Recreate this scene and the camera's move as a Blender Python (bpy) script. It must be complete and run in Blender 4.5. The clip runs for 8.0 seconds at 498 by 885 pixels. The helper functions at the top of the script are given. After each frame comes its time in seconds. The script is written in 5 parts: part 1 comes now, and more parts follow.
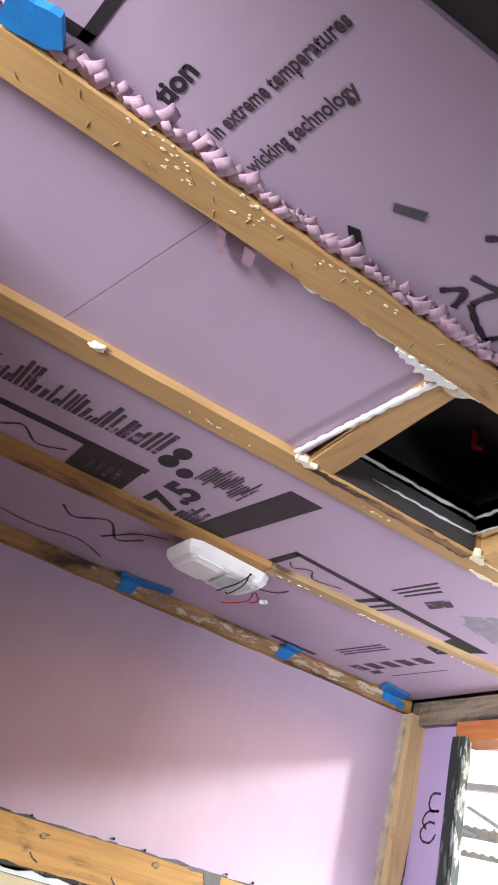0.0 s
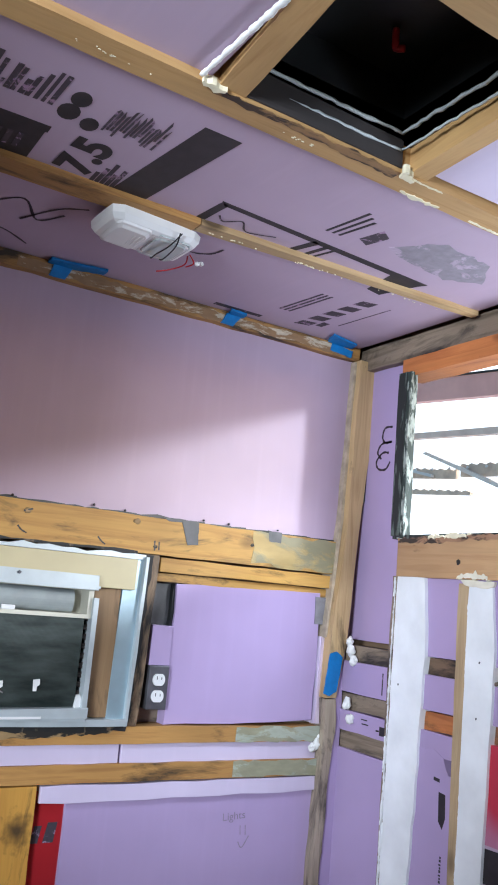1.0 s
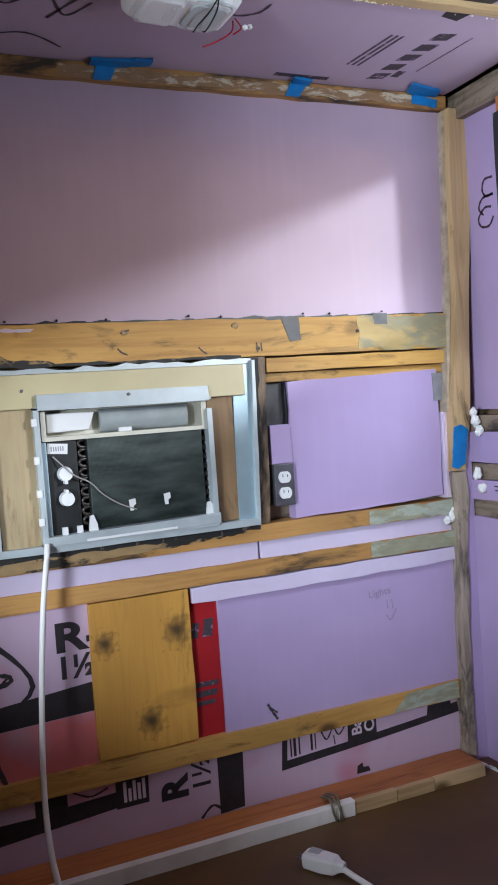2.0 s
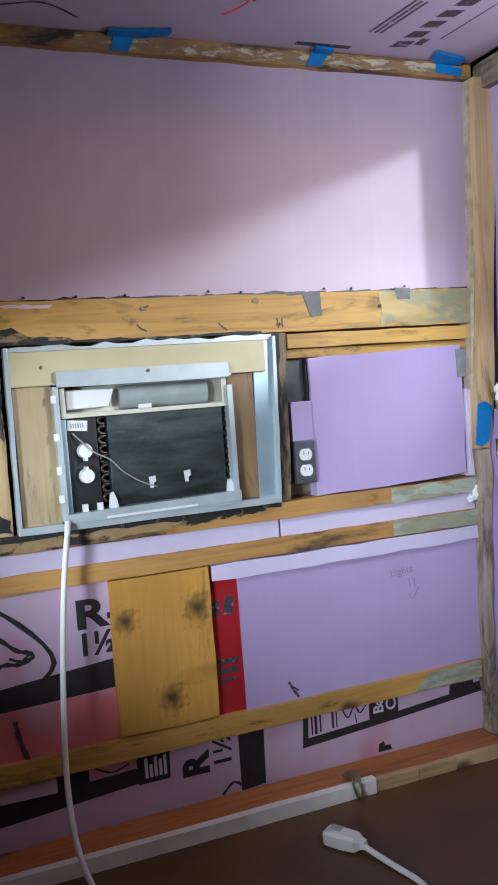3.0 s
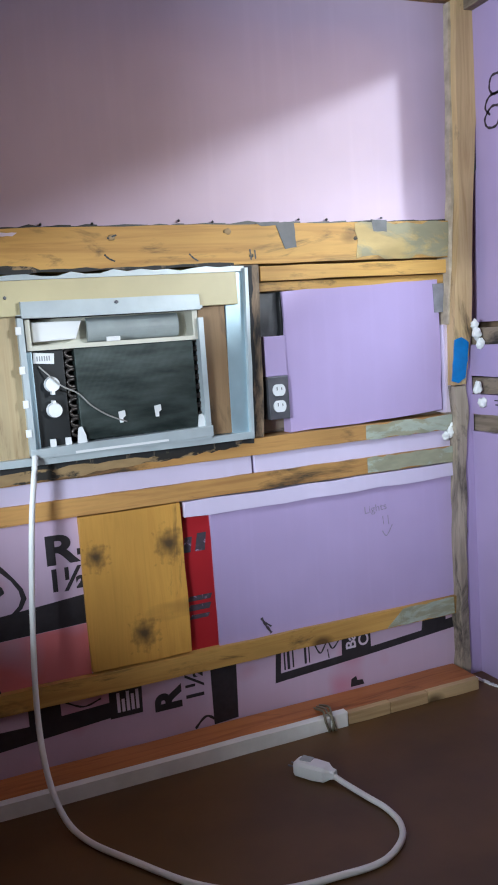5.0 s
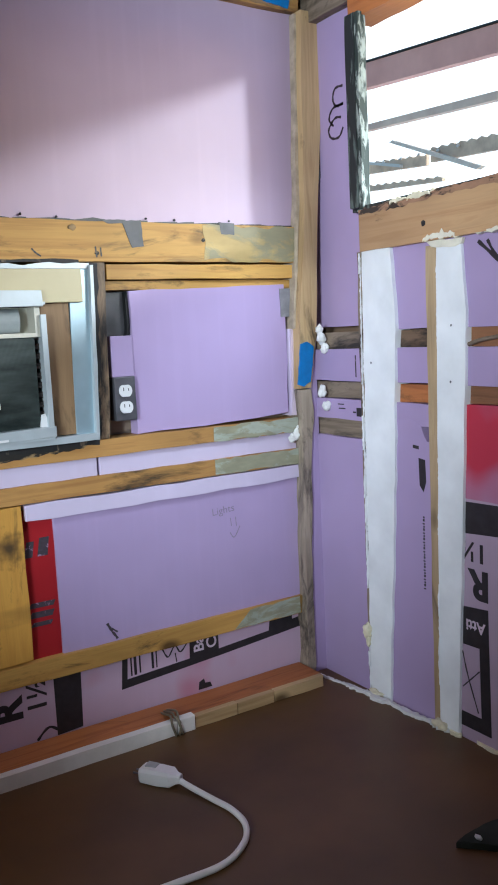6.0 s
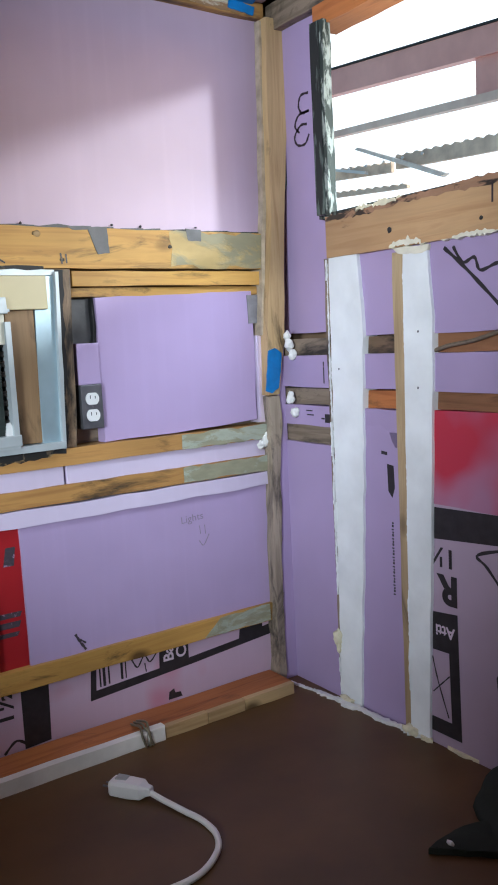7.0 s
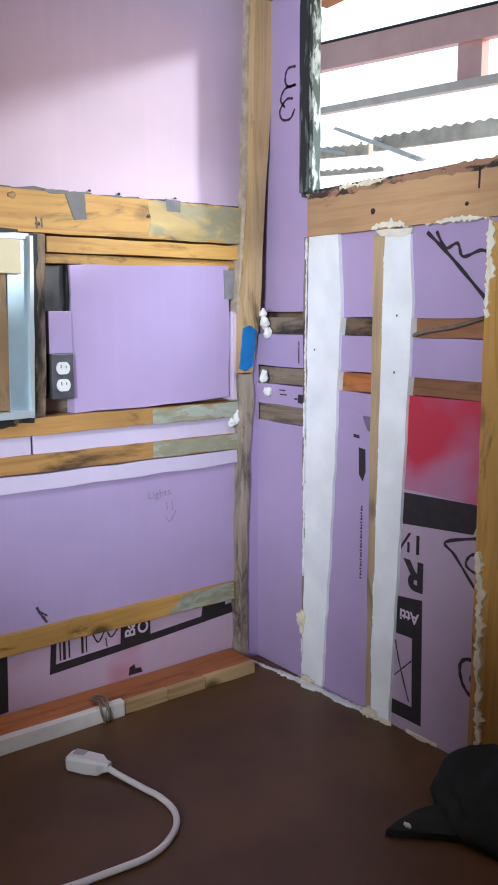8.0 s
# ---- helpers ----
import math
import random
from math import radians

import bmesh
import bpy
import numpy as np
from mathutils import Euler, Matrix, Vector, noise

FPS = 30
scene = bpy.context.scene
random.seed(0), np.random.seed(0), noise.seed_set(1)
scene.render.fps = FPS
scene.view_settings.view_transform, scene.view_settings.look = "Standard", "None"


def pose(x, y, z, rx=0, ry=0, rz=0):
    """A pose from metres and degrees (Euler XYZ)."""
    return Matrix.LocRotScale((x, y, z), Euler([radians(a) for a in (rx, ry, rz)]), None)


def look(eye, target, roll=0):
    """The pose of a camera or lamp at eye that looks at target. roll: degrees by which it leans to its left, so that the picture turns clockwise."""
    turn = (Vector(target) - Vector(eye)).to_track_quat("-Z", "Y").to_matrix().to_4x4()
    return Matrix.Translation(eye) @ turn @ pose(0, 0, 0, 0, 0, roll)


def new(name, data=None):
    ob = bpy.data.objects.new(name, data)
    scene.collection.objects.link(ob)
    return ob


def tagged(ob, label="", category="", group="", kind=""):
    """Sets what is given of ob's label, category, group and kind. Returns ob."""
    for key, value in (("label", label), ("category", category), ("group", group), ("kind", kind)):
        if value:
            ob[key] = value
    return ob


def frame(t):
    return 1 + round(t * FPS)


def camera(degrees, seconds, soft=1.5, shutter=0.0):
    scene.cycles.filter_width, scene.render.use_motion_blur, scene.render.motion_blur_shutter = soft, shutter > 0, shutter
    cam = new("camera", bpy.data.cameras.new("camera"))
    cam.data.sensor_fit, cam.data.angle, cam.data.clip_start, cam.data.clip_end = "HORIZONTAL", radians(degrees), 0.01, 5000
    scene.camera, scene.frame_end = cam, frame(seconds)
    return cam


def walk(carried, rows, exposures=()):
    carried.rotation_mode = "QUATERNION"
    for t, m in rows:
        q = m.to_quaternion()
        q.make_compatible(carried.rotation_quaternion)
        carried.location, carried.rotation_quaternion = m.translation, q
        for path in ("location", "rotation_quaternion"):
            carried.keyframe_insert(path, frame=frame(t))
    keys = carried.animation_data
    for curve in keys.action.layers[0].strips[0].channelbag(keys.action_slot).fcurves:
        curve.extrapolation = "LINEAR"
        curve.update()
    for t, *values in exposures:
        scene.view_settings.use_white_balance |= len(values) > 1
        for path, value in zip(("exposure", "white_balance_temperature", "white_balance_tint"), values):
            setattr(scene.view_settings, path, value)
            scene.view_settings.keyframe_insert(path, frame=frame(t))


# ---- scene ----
cam = camera(33.2, 8.0, soft=1.9)
PATH = [
    (0, (-1.508, -1.892, 1.094), (-0.728, -0.105, 2.199), 15.7),
    (0.2, (-1.494, -1.890, 1.082), (-0.662, -0.095, 2.114), 15.5),
    (0.5, (-1.472, -1.886, 1.064), (-0.391, -0.101, 1.876), 9.9),
    (0.8, (-1.453, -1.876, 1.036), (-0.317, -0.041, 1.599), 6.2),
    (1, (-1.440, -1.869, 1.018), (-0.315, 0.025, 1.424), 5.1),
    (1.3, (-1.426, -1.850, 1.006), (-0.376, 0.113, 1.159), 2.1),
    (1.5, (-1.416, -1.838, 0.998), (-0.416, 0.166, 1.048), 0.1),
    (2, (-1.385, -1.827, 0.986), (-0.510, 0.233, 0.885), -4.1),
    (2.2, (-1.383, -1.824, 0.984), (-0.536, 0.245, 0.853), -4.8),
    (3.3, (-1.374, -1.808, 0.971), (-0.569, 0.275, 0.808), -4.1),
    (3.5, (-1.372, -1.805, 0.969), (-0.575, 0.279, 0.775), -4.1),
    (4, (-1.376, -1.795, 0.968), (-0.596, 0.287, 0.700), -4.0),
    (4.2, (-1.370, -1.796, 0.961), (-0.596, 0.285, 0.677), -4.0),
    (5.3, (-1.335, -1.798, 0.925), (-0.402, 0.218, 0.654), -4.0),
    (5.5, (-1.329, -1.799, 0.918), (-0.306, 0.177, 0.655), -3.7),
    (5.8, (-1.322, -1.797, 0.921), (-0.187, 0.111, 0.642), -3.2),
    (6, (-1.318, -1.796, 0.923), (-0.137, 0.085, 0.634), -2.8),
    (6.5, (-1.324, -1.791, 0.924), (-0.088, 0.054, 0.623), -2.5),
    (7, (-1.313, -1.788, 0.925), (-0.059, 0.049, 0.647), -3.0),
    (7.5, (-1.317, -1.774, 0.925), (-0.082, 0.074, 0.648), -2.7),
    (7.8, (-1.321, -1.763, 0.924), (-0.026, 0.030, 0.581), -1.2),
    (8, (-1.323, -1.756, 0.924), (0.010, 0.011, 0.584), -0.2),
]
walk(cam, [(t, look(eye, target, roll)) for t, eye, target, roll in PATH],
     [(0, 0.15, 6300, 15), (0.25, 0.12, 6050, 12), (0.5, 0.05, 5700, 7), (1.0, -0.18, 5700, 7), (1.5, -0.38, 5700, 7), (3.5, -0.22, 5550, 4), (4.5, -0.2, 5550, 4), (5.5, -0.2, 5600, 2), (6.5, -0.32, 5700, 3), (7.3, -0.3, 5800, 4), (8.0, -0.1, 5850, 7)])

# ---- world, sun, daylight and fill lamps ----
world = bpy.data.worlds.new("overcast_sky")
scene.world = world
world.use_nodes = True
wn = world.node_tree.nodes
sky = wn.new("ShaderNodeTexSky")
sky.sky_type, sky.sun_disc = "NISHITA", False
sky.sun_elevation, sky.sun_rotation = radians(13), radians(149)
sky.air_density, sky.dust_density = 1.0, 1.0
world.node_tree.links.new(sky.outputs[0], wn["Background"].inputs[0])
wn["Background"].inputs[1].default_value = 0.2

sun = new("sun", bpy.data.lights.new("sun", "SUN"))
sun.data.energy, sun.data.angle, sun.data.color = 2.0, radians(4.5), (1.0, 0.985, 0.985)
sun.matrix_world = look((0, 0, 0), (-0.6, 1.0, -0.24))


def opening_light(name, at, target, w, h, watts, colour):
    """An area lamp in place of sky light, set at an opening."""
    ob = new(name, bpy.data.lights.new(name, "AREA"))
    ob.data.shape, ob.data.size, ob.data.size_y = "RECTANGLE", w, h
    ob.data.energy, ob.data.color = watts, colour
    ob.matrix_world = look(at, target)
    return ob


opening_light("east_window_daylight", (0.07, -1.40, 1.23), (-0.30, -1.36, 2.10), 1.7, 0.20, 17, (0.95, 0.97, 1.0))
# Added fill lamp behind the unseen west end; it carries most of the room.
opening_light("west_fill_light", (-3.44, -2.40, 1.22), (0.0, -0.6, 1.0), 0.85, 0.74, 188, (0.96, 0.98, 1.0))
# Extra narrow lamp by the jamb, added to brighten the corner foam panels.
corner_fill = opening_light("east_corner_fill", (0.03, -0.66, 1.56), (-0.17, 0.0, 0.86), 0.60, 0.14, 1.6, (0.92, 0.96, 1.0))
corner_fill.data.spread = radians(58)
scene.view_settings.exposure = 0.0

# ---- materials ----


def material(name):
    m = bpy.data.materials.new(name)
    m.use_nodes = True
    t = m.node_tree
    return m, t, t.nodes["Principled BSDF"]


def ramp(t, fac, stops):
    r = t.nodes.new("ShaderNodeValToRGB")
    els = r.color_ramp.elements
    while len(els) < len(stops):
        els.new(0.5)
    for e, (p, c) in zip(els, stops):
        e.position, e.color = p, (*c, 1)
    t.links.new(fac, r.inputs[0])
    return r.outputs[0]


def coords(t, scale, shift=True):
    tc = t.nodes.new("ShaderNodeTexCoord")
    mp = t.nodes.new("ShaderNodeMapping")
    mp.inputs["Scale"].default_value = scale
    t.links.new(tc.outputs["Object"], mp.inputs["Vector"])
    if shift:
        oi = t.nodes.new("ShaderNodeObjectInfo")
        mul = t.nodes.new("ShaderNodeMath")
        mul.operation = "MULTIPLY"
        mul.inputs[1].default_value = 37.0
        t.links.new(oi.outputs["Random"], mul.inputs[0])
        t.links.new(mul.outputs[0], mp.inputs["Location"])
    return mp.outputs[0]


def noise_tex(t, vec, scale, detail=4.0, rough=0.55, warp=0.0):
    n = t.nodes.new("ShaderNodeTexNoise")
    n.inputs["Scale"].default_value, n.inputs["Detail"].default_value = scale, detail
    n.inputs["Roughness"].default_value, n.inputs["Distortion"].default_value = rough, warp
    t.links.new(vec, n.inputs["Vector"])
    return n.outputs[0]


def mix(t, fac, a, b, mode="MIX"):
    m = t.nodes.new("ShaderNodeMix")
    m.data_type, m.blend_type = "RGBA", mode
    for sock, v in ((m.inputs[0], fac), (m.inputs[6], a), (m.inputs[7], b)):
        if hasattr(v, "links"):
            t.links.new(v, sock)
        else:
            sock.default_value = v if isinstance(v, (int, float)) else (*v, 1)
    return m.outputs[2]


def bump(t, bsdf, height, strength, distance=0.002):
    b = t.nodes.new("ShaderNodeBump")
    b.inputs["Strength"].default_value, b.inputs["Distance"].default_value = strength, distance
    t.links.new(height, b.inputs["Height"])
    t.links.new(b.outputs[0], bsdf.inputs["Normal"])


def plain(name, colour, rough=0.6, metal=0.0, vary=0.12, scale=18.0, grain=0.15):
    """A surface of one colour with soft stains and a fine grain."""
    m, t, b = material(name)
    v = coords(t, (1, 1, 1))
    big = noise_tex(t, v, scale, 4)
    fine = noise_tex(t, v, scale * 14, 3)
    lo = tuple(c * (1 - vary) for c in colour)
    hi = tuple(min(1, c * (1 + vary)) for c in colour)
    c = ramp(t, big, ((0.3, lo), (0.7, hi)))
    t.links.new(c, b.inputs["Base Color"])
    b.inputs["Roughness"].default_value, b.inputs["Metallic"].default_value = rough, metal
    bump(t, b, fine, grain, 0.001)
    return m


def wood(name, axis, light, dark, stain=(0.05, 0.035, 0.02), stain_at=0.72, knots=True, rough=0.62):
    """Sawn softwood with its grain along one axis, knots, and dark stains."""
    m, t, b = material(name)
    sc = [17.0, 17.0, 17.0]
    sc[axis] = 1.0
    v = coords(t, sc)
    grain = noise_tex(t, v, 2.2, 6, 0.6, 1.2)
    fine = noise_tex(t, v, 9.0, 3, 0.7)
    c = ramp(t, grain, ((0.3, dark), (0.52, light), (0.75, tuple(x * 0.82 for x in light))))
    c = mix(t, 0.16, c, ramp(t, fine, ((0.35, dark), (0.65, light))))
    iso = coords(t, (1, 1, 1))
    if knots:
        ks = [6.0, 6.0, 6.0]
        ks[axis] = 3.4
        vo = t.nodes.new("ShaderNodeTexVoronoi")
        vo.inputs["Scale"].default_value = 1.0
        t.links.new(coords(t, ks), vo.inputs["Vector"])
        k = ramp(t, vo.outputs["Distance"], ((0.05, (1, 1, 1)), (0.13, (0, 0, 0))))
        c = mix(t, k, c, tuple(x * 0.32 for x in dark))
    gs = [1.0, 1.0, 1.0]
    gs[axis] = 0.3
    st = ramp(t, noise_tex(t, coords(t, gs), 11.0, 6, 0.7, 0.6), ((stain_at - 0.08, (0, 0, 0)), (stain_at + 0.06, (1, 1, 1))))
    c = mix(t, st, c, stain)
    tone = ramp(t, noise_tex(t, iso, 2.3, 2), ((0.3, (0.66, 0.63, 0.60)), (0.7, (1.12, 1.1, 1.05))))
    c = mix(t, 1.0, c, tone, "MULTIPLY")
    t.links.new(c, b.inputs["Base Color"])
    b.inputs["Roughness"].default_value = rough
    bump(t, b, grain, 0.35, 0.0015)
    return m


def foam_board(name, colour, blush=None, blush_at=0.6):
    """Extruded insulation foam: smooth skin, faint rolling streaks, scuffs."""
    m, t, b = material(name)
    iso = coords(t, (1, 1, 1))
    broad = noise_tex(t, iso, 3.0, 3)
    fine = noise_tex(t, iso, 160.0, 2)
    c = ramp(t, broad, ((0.3, tuple(x * 0.93 for x in colour)), (0.7, tuple(min(1, x * 1.05) for x in colour))))
    scuff = ramp(t, noise_tex(t, coords(t, (26, 3, 1.3)), 1.6, 4), ((0.52, (0, 0, 0)), (0.78, (1, 1, 1))))
    c = mix(t, mix(t, 0.85, scuff, (0, 0, 0)), c, tuple(min(1, x * 1.25) for x in colour))
    if blush:
        f = ramp(t, noise_tex(t, iso, 4.5, 2), ((blush_at - 0.22, (0, 0, 0)), (blush_at, (1, 1, 1))))
        c = mix(t, f, c, blush)
    t.links.new(c, b.inputs["Base Color"])
    b.inputs["Roughness"].default_value = 0.42
    b.inputs["Specular IOR Level"].default_value = 0.32
    bump(t, b, fine, 0.08, 0.0006)
    return m


def flaking(name, over, under, at=0.5, scale=22.0, rough=0.65, metal=0.0, axis=2, stretch=0.35):
    """Two layers: a coat that has come off in patches."""
    m, t, b = material(name)
    sc = [1.0, 1.0, 1.0]
    sc[axis] = stretch
    v = coords(t, sc)
    n = noise_tex(t, v, scale, 6, 0.65, 0.4)
    f = ramp(t, n, ((at - 0.03, (0, 0, 0)), (at + 0.03, (1, 1, 1))))
    soil = ramp(t, noise_tex(t, v, scale * 3, 4), ((0.3, (0.75, 0.75, 0.75)), (0.7, (1, 1, 1))))
    c = mix(t, 1.0, mix(t, f, over, under), soil, "MULTIPLY")
    t.links.new(c, b.inputs["Base Color"])
    b.inputs["Roughness"].default_value, b.inputs["Metallic"].default_value = rough, metal
    bump(t, b, f, 0.4, 0.0015)
    return m


LILAC = (0.425, 0.326, 0.535)
ROSE = (0.455, 0.352, 0.462)
foam = foam_board("lilac_foam", LILAC)
foam_rose = foam_board("rose_lilac_foam", ROSE)
foam_pale = foam_board("pale_foam_edge", (0.62, 0.54, 0.70))
foam_red = foam_board("red_tinted_foam", (0.42, 0.20, 0.32), (0.50, 0.035, 0.07), 0.55)
foam_blush = foam_board("blushed_foam", (0.55, 0.41, 0.54), (0.52, 0.13, 0.20), 0.76)
foam_red_blush = foam_board("red_blushed_foam", (0.55, 0.41, 0.54), (0.62, 0.18, 0.19), 0.54)
red_film = foam_board("red_printed_foam", (0.34, 0.016, 0.022))
amber = [wood("amber_pine_%s" % "xyz"[a], a, (0.60, 0.355, 0.092), (0.40, 0.205, 0.050), stain_at=0.62) for a in range(3)]
pine = [wood("pale_pine_%s" % "xyz"[a], a, (0.62, 0.45, 0.24), (0.42, 0.27, 0.12), stain_at=0.7) for a in range(3)]
tan_pine = [wood("tan_pine_%s" % "xyz"[a], a, (0.56, 0.355, 0.15), (0.40, 0.225, 0.078), stain_at=0.70) for a in range(3)]
umber_pine = [wood("umber_pine_%s" % "xyz"[a], a, (0.52, 0.29, 0.09), (0.30, 0.14, 0.045), stain_at=0.60) for a in range(3)]
stained_ply = wood("stained_plywood", 2, (0.52, 0.42, 0.25), (0.42, 0.31, 0.17), (0.16, 0.09, 0.04), 0.62, knots=False)
rust_pine = [wood("reddish_pine_%s" % "xyz"[a], a, (0.54, 0.20, 0.06), (0.32, 0.095, 0.028), stain_at=0.66) for a in range(3)]
pink_pine = wood("pinkish_pine_y", 1, (0.56, 0.36, 0.19), (0.43, 0.25, 0.12), stain_at=0.70, knots=False)
dark_nailer = wood("dark_stained_nailer", 1, (0.20, 0.13, 0.08), (0.09, 0.06, 0.04), (0.02, 0.015, 0.01), 0.55)
worn_pine = wood("worn_greyish_pine", 2, (0.50, 0.38, 0.23), (0.34, 0.24, 0.13), (0.10, 0.075, 0.05), 0.64)
grey_wood = [wood("grey_weathered_wood_%s" % "xyz"[a], a, (0.30, 0.24, 0.18), (0.13, 0.10, 0.07), (0.03, 0.025, 0.02), 0.58) for a in range(3)]
white_paint = plain("worn_white_paint", (0.86, 0.885, 0.90), 0.55, 0, 0.11, 7, 0.2)
grey_post = wood("mouldy_grey_post", 2, (0.46, 0.39, 0.31), (0.27, 0.22, 0.17), (0.05, 0.042, 0.035), 0.57)
brown_nailer = wood("brown_stained_nailer", 1, (0.29, 0.135, 0.065), (0.17, 0.075, 0.035), (0.03, 0.018, 0.012), 0.60)
black_stud = wood("blackened_stud", 2, (0.30, 0.21, 0.13), (0.14, 0.095, 0.055), (0.012, 0.010, 0.009), 0.46)
weathered = flaking("weathered_black_wood", (0.02, 0.024, 0.022), (0.12, 0.15, 0.13), 0.55, 60, stretch=0.15)
flaked_green = flaking("flaking_grey_green_paint", (0.035, 0.050, 0.042), (0.36, 0.40, 0.36), 0.53, 48, stretch=0.3)
ink = plain("black_ink", (0.022, 0.018, 0.022), 0.6, 0, 0.3, 40)
ink_faded = flaking("faded_black_ink", (0.06, 0.045, 0.06), (0.40, 0.26, 0.40), 0.60, 46, stretch=1)


def patch_wood():
    """Amber board with three dark soft knots and a long painted shadow streak."""
    m = wood("amber_patch_pine", 2, (0.68, 0.37, 0.07), (0.54, 0.27, 0.05), knots=False)
    t = m.node_tree
    b = t.nodes["Principled BSDF"]
    c = b.inputs["Base Color"].links[0].from_socket
    tc = t.nodes.new("ShaderNodeTexCoord")
    # The last, widest entry is the shadow streak; the others are knots.
    for x, z, r in ((-0.085, 0.082, 0.020), (0.083, 0.086, 0.026), (0.008, -0.110, 0.024), (0.06, -0.138, 0.05)):
        mp = t.nodes.new("ShaderNodeMapping")
        mp.vector_type = "POINT"
        mp.inputs["Location"].default_value = (-x / r, 0, -z / (r * 1.15))
        mp.inputs["Scale"].default_value = (1 / r, 0.0, 1 / (r * 1.15)) if r < 0.04 else (0.35 / r, 0.0, 1.8 / r)
        t.links.new(tc.outputs["Object"], mp.inputs["Vector"])
        n = t.nodes.new("ShaderNodeTexNoise")
        n.inputs["Scale"].default_value = 1.6
        t.links.new(mp.outputs[0], n.inputs["Vector"])
        ad = t.nodes.new("ShaderNodeVectorMath")
        ad.operation = "LENGTH"
        t.links.new(mp.outputs[0], ad.inputs[0])
        s = t.nodes.new("ShaderNodeMath")
        s.operation = "MULTIPLY"
        t.links.new(ad.outputs["Value"], s.inputs[0])
        t.links.new(n.outputs[0], s.inputs[1])
        f = ramp(t, s.outputs[0], ((0.10, (0.92, 0.92, 0.92)), (0.75, (0, 0, 0)))) if r < 0.04 else ramp(t, s.outputs[0], ((0.1, (0.4, 0.4, 0.4)), (0.6, (0, 0, 0))))
        c = mix(t, f, c, (0.035, 0.022, 0.012))
    t.links.new(c, b.inputs["Base Color"])
    return m


patch_pine = patch_wood()
marker = plain("black_marker", (0.03, 0.02, 0.03), 0.5)

# ---- builders ----
WALL_A = lambda u, v, d: (u, -d, v)            # long wall: u along x, v up, d into the room
WALL_B = lambda u, v, d: (-d, u, v)            # end wall: u along y, v up
CEIL_Z = 1.745
CEIL = lambda u, v, d: (u, v, CEIL_Z - d)      # ceiling: u along x, v along y, d downwards
FLOOR = lambda u, v, d: (u, v, d)


def link_mesh(name, bm, mat, parent=None, label="", smooth=False):
    """One mesh object with its origin at its middle."""
    co = [v.co for v in bm.verts]
    mid = sum(co, Vector()) / max(1, len(co))
    bmesh.ops.translate(bm, verts=bm.verts, vec=-mid)
    bmesh.ops.recalc_face_normals(bm, faces=bm.faces)
    me = bpy.data.meshes.new(name)
    bm.to_mesh(me)
    bm.free()
    me.materials.append(mat)
    if smooth:
        me.shade_smooth()
    ob = new(name, me)
    ob.location = mid
    if parent:
        ob.parent = parent
        root = Vector()
        p = parent
        while p:
            root += p.location
            p = p.parent
        ob.location = mid - root
    if label:
        ob["label"] = label
    return ob


part = link_mesh


def empty(name, at=(0, 0, 0)):
    ob = new(name)
    ob.location = at
    return ob


def prism_bm(pts, plane, d0, d1, jitter=0.0, step=0.05, bevel=0.0, seed=0, bm=None):
    """A flat outline raised from depth d0 to d1, with an uneven edge."""
    rng = random.Random(seed or int(abs(pts[0][0] * 7919 + pts[1][1] * 104729 + d1 * 1299709)) + len(pts))
    out = []
    for i, (a, b) in enumerate(zip(pts, pts[1:] + pts[:1])):
        n = max(1, int(math.dist(a, b) / step)) if jitter else 1
        for k in range(n):
            f = k / n
            j = jitter if k else jitter * 0.3
            out.append((a[0] + (b[0] - a[0]) * f + rng.uniform(-j, j), a[1] + (b[1] - a[1]) * f + rng.uniform(-j, j)))
    own = bm is None
    bm = bm or bmesh.new()
    back = [bm.verts.new(plane(u, v, d0)) for u, v in out]
    front = [bm.verts.new(plane(u, v, d1)) for u, v in out]
    n = len(out)
    bm.faces.new(back[::-1])
    top = bm.faces.new(front)
    for i in range(n):
        bm.faces.new((back[i], back[(i + 1) % n], front[(i + 1) % n], front[i]))
    if bevel and own:
        bmesh.ops.bevel(bm, geom=list(top.edges), offset=bevel, segments=2, affect="EDGES", profile=0.6)
    return bm


def rect(u0, u1, v0, v1):
    return [(u0, v0), (u1, v0), (u1, v1), (u0, v1)]


def board(name, plane, u0, u1, v0, v1, d0, d1, mat, parent, label="", jitter=0.0012, bevel=0.0025, lean=0.0):
    """A sawn board or foam sheet; lean shifts the far end sideways."""
    if abs(u1 - u0) > abs(v1 - v0):
        pts = [(u0, v0), (u1, v0 + lean), (u1, v1 + lean), (u0, v1)]
    else:
        pts = [(u0, v0), (u1, v0), (u1 + lean, v1), (u0 + lean, v1)]
    return part(name, prism_bm(pts, plane, d0, d1, jitter, 0.06, bevel), mat, parent, label)


def mark(plane, pts, d, mat, parent, name="printed_mark", label="", thick=0.0006):
    return part(name, prism_bm(pts, plane, d - 0.0005, d + thick), mat, parent, label)


def marks(plane, rects, d, mat, parent, name="printed_mark", label=""):
    """Several bars of one print."""
    bm = bmesh.new()
    for r in rects:
        prism_bm(rect(*r) if len(r) == 4 and not isinstance(r[0], tuple) else list(r), plane, d - 0.0005, d + 0.0006, bm=bm)
    return part(name, bm, mat, parent, label)


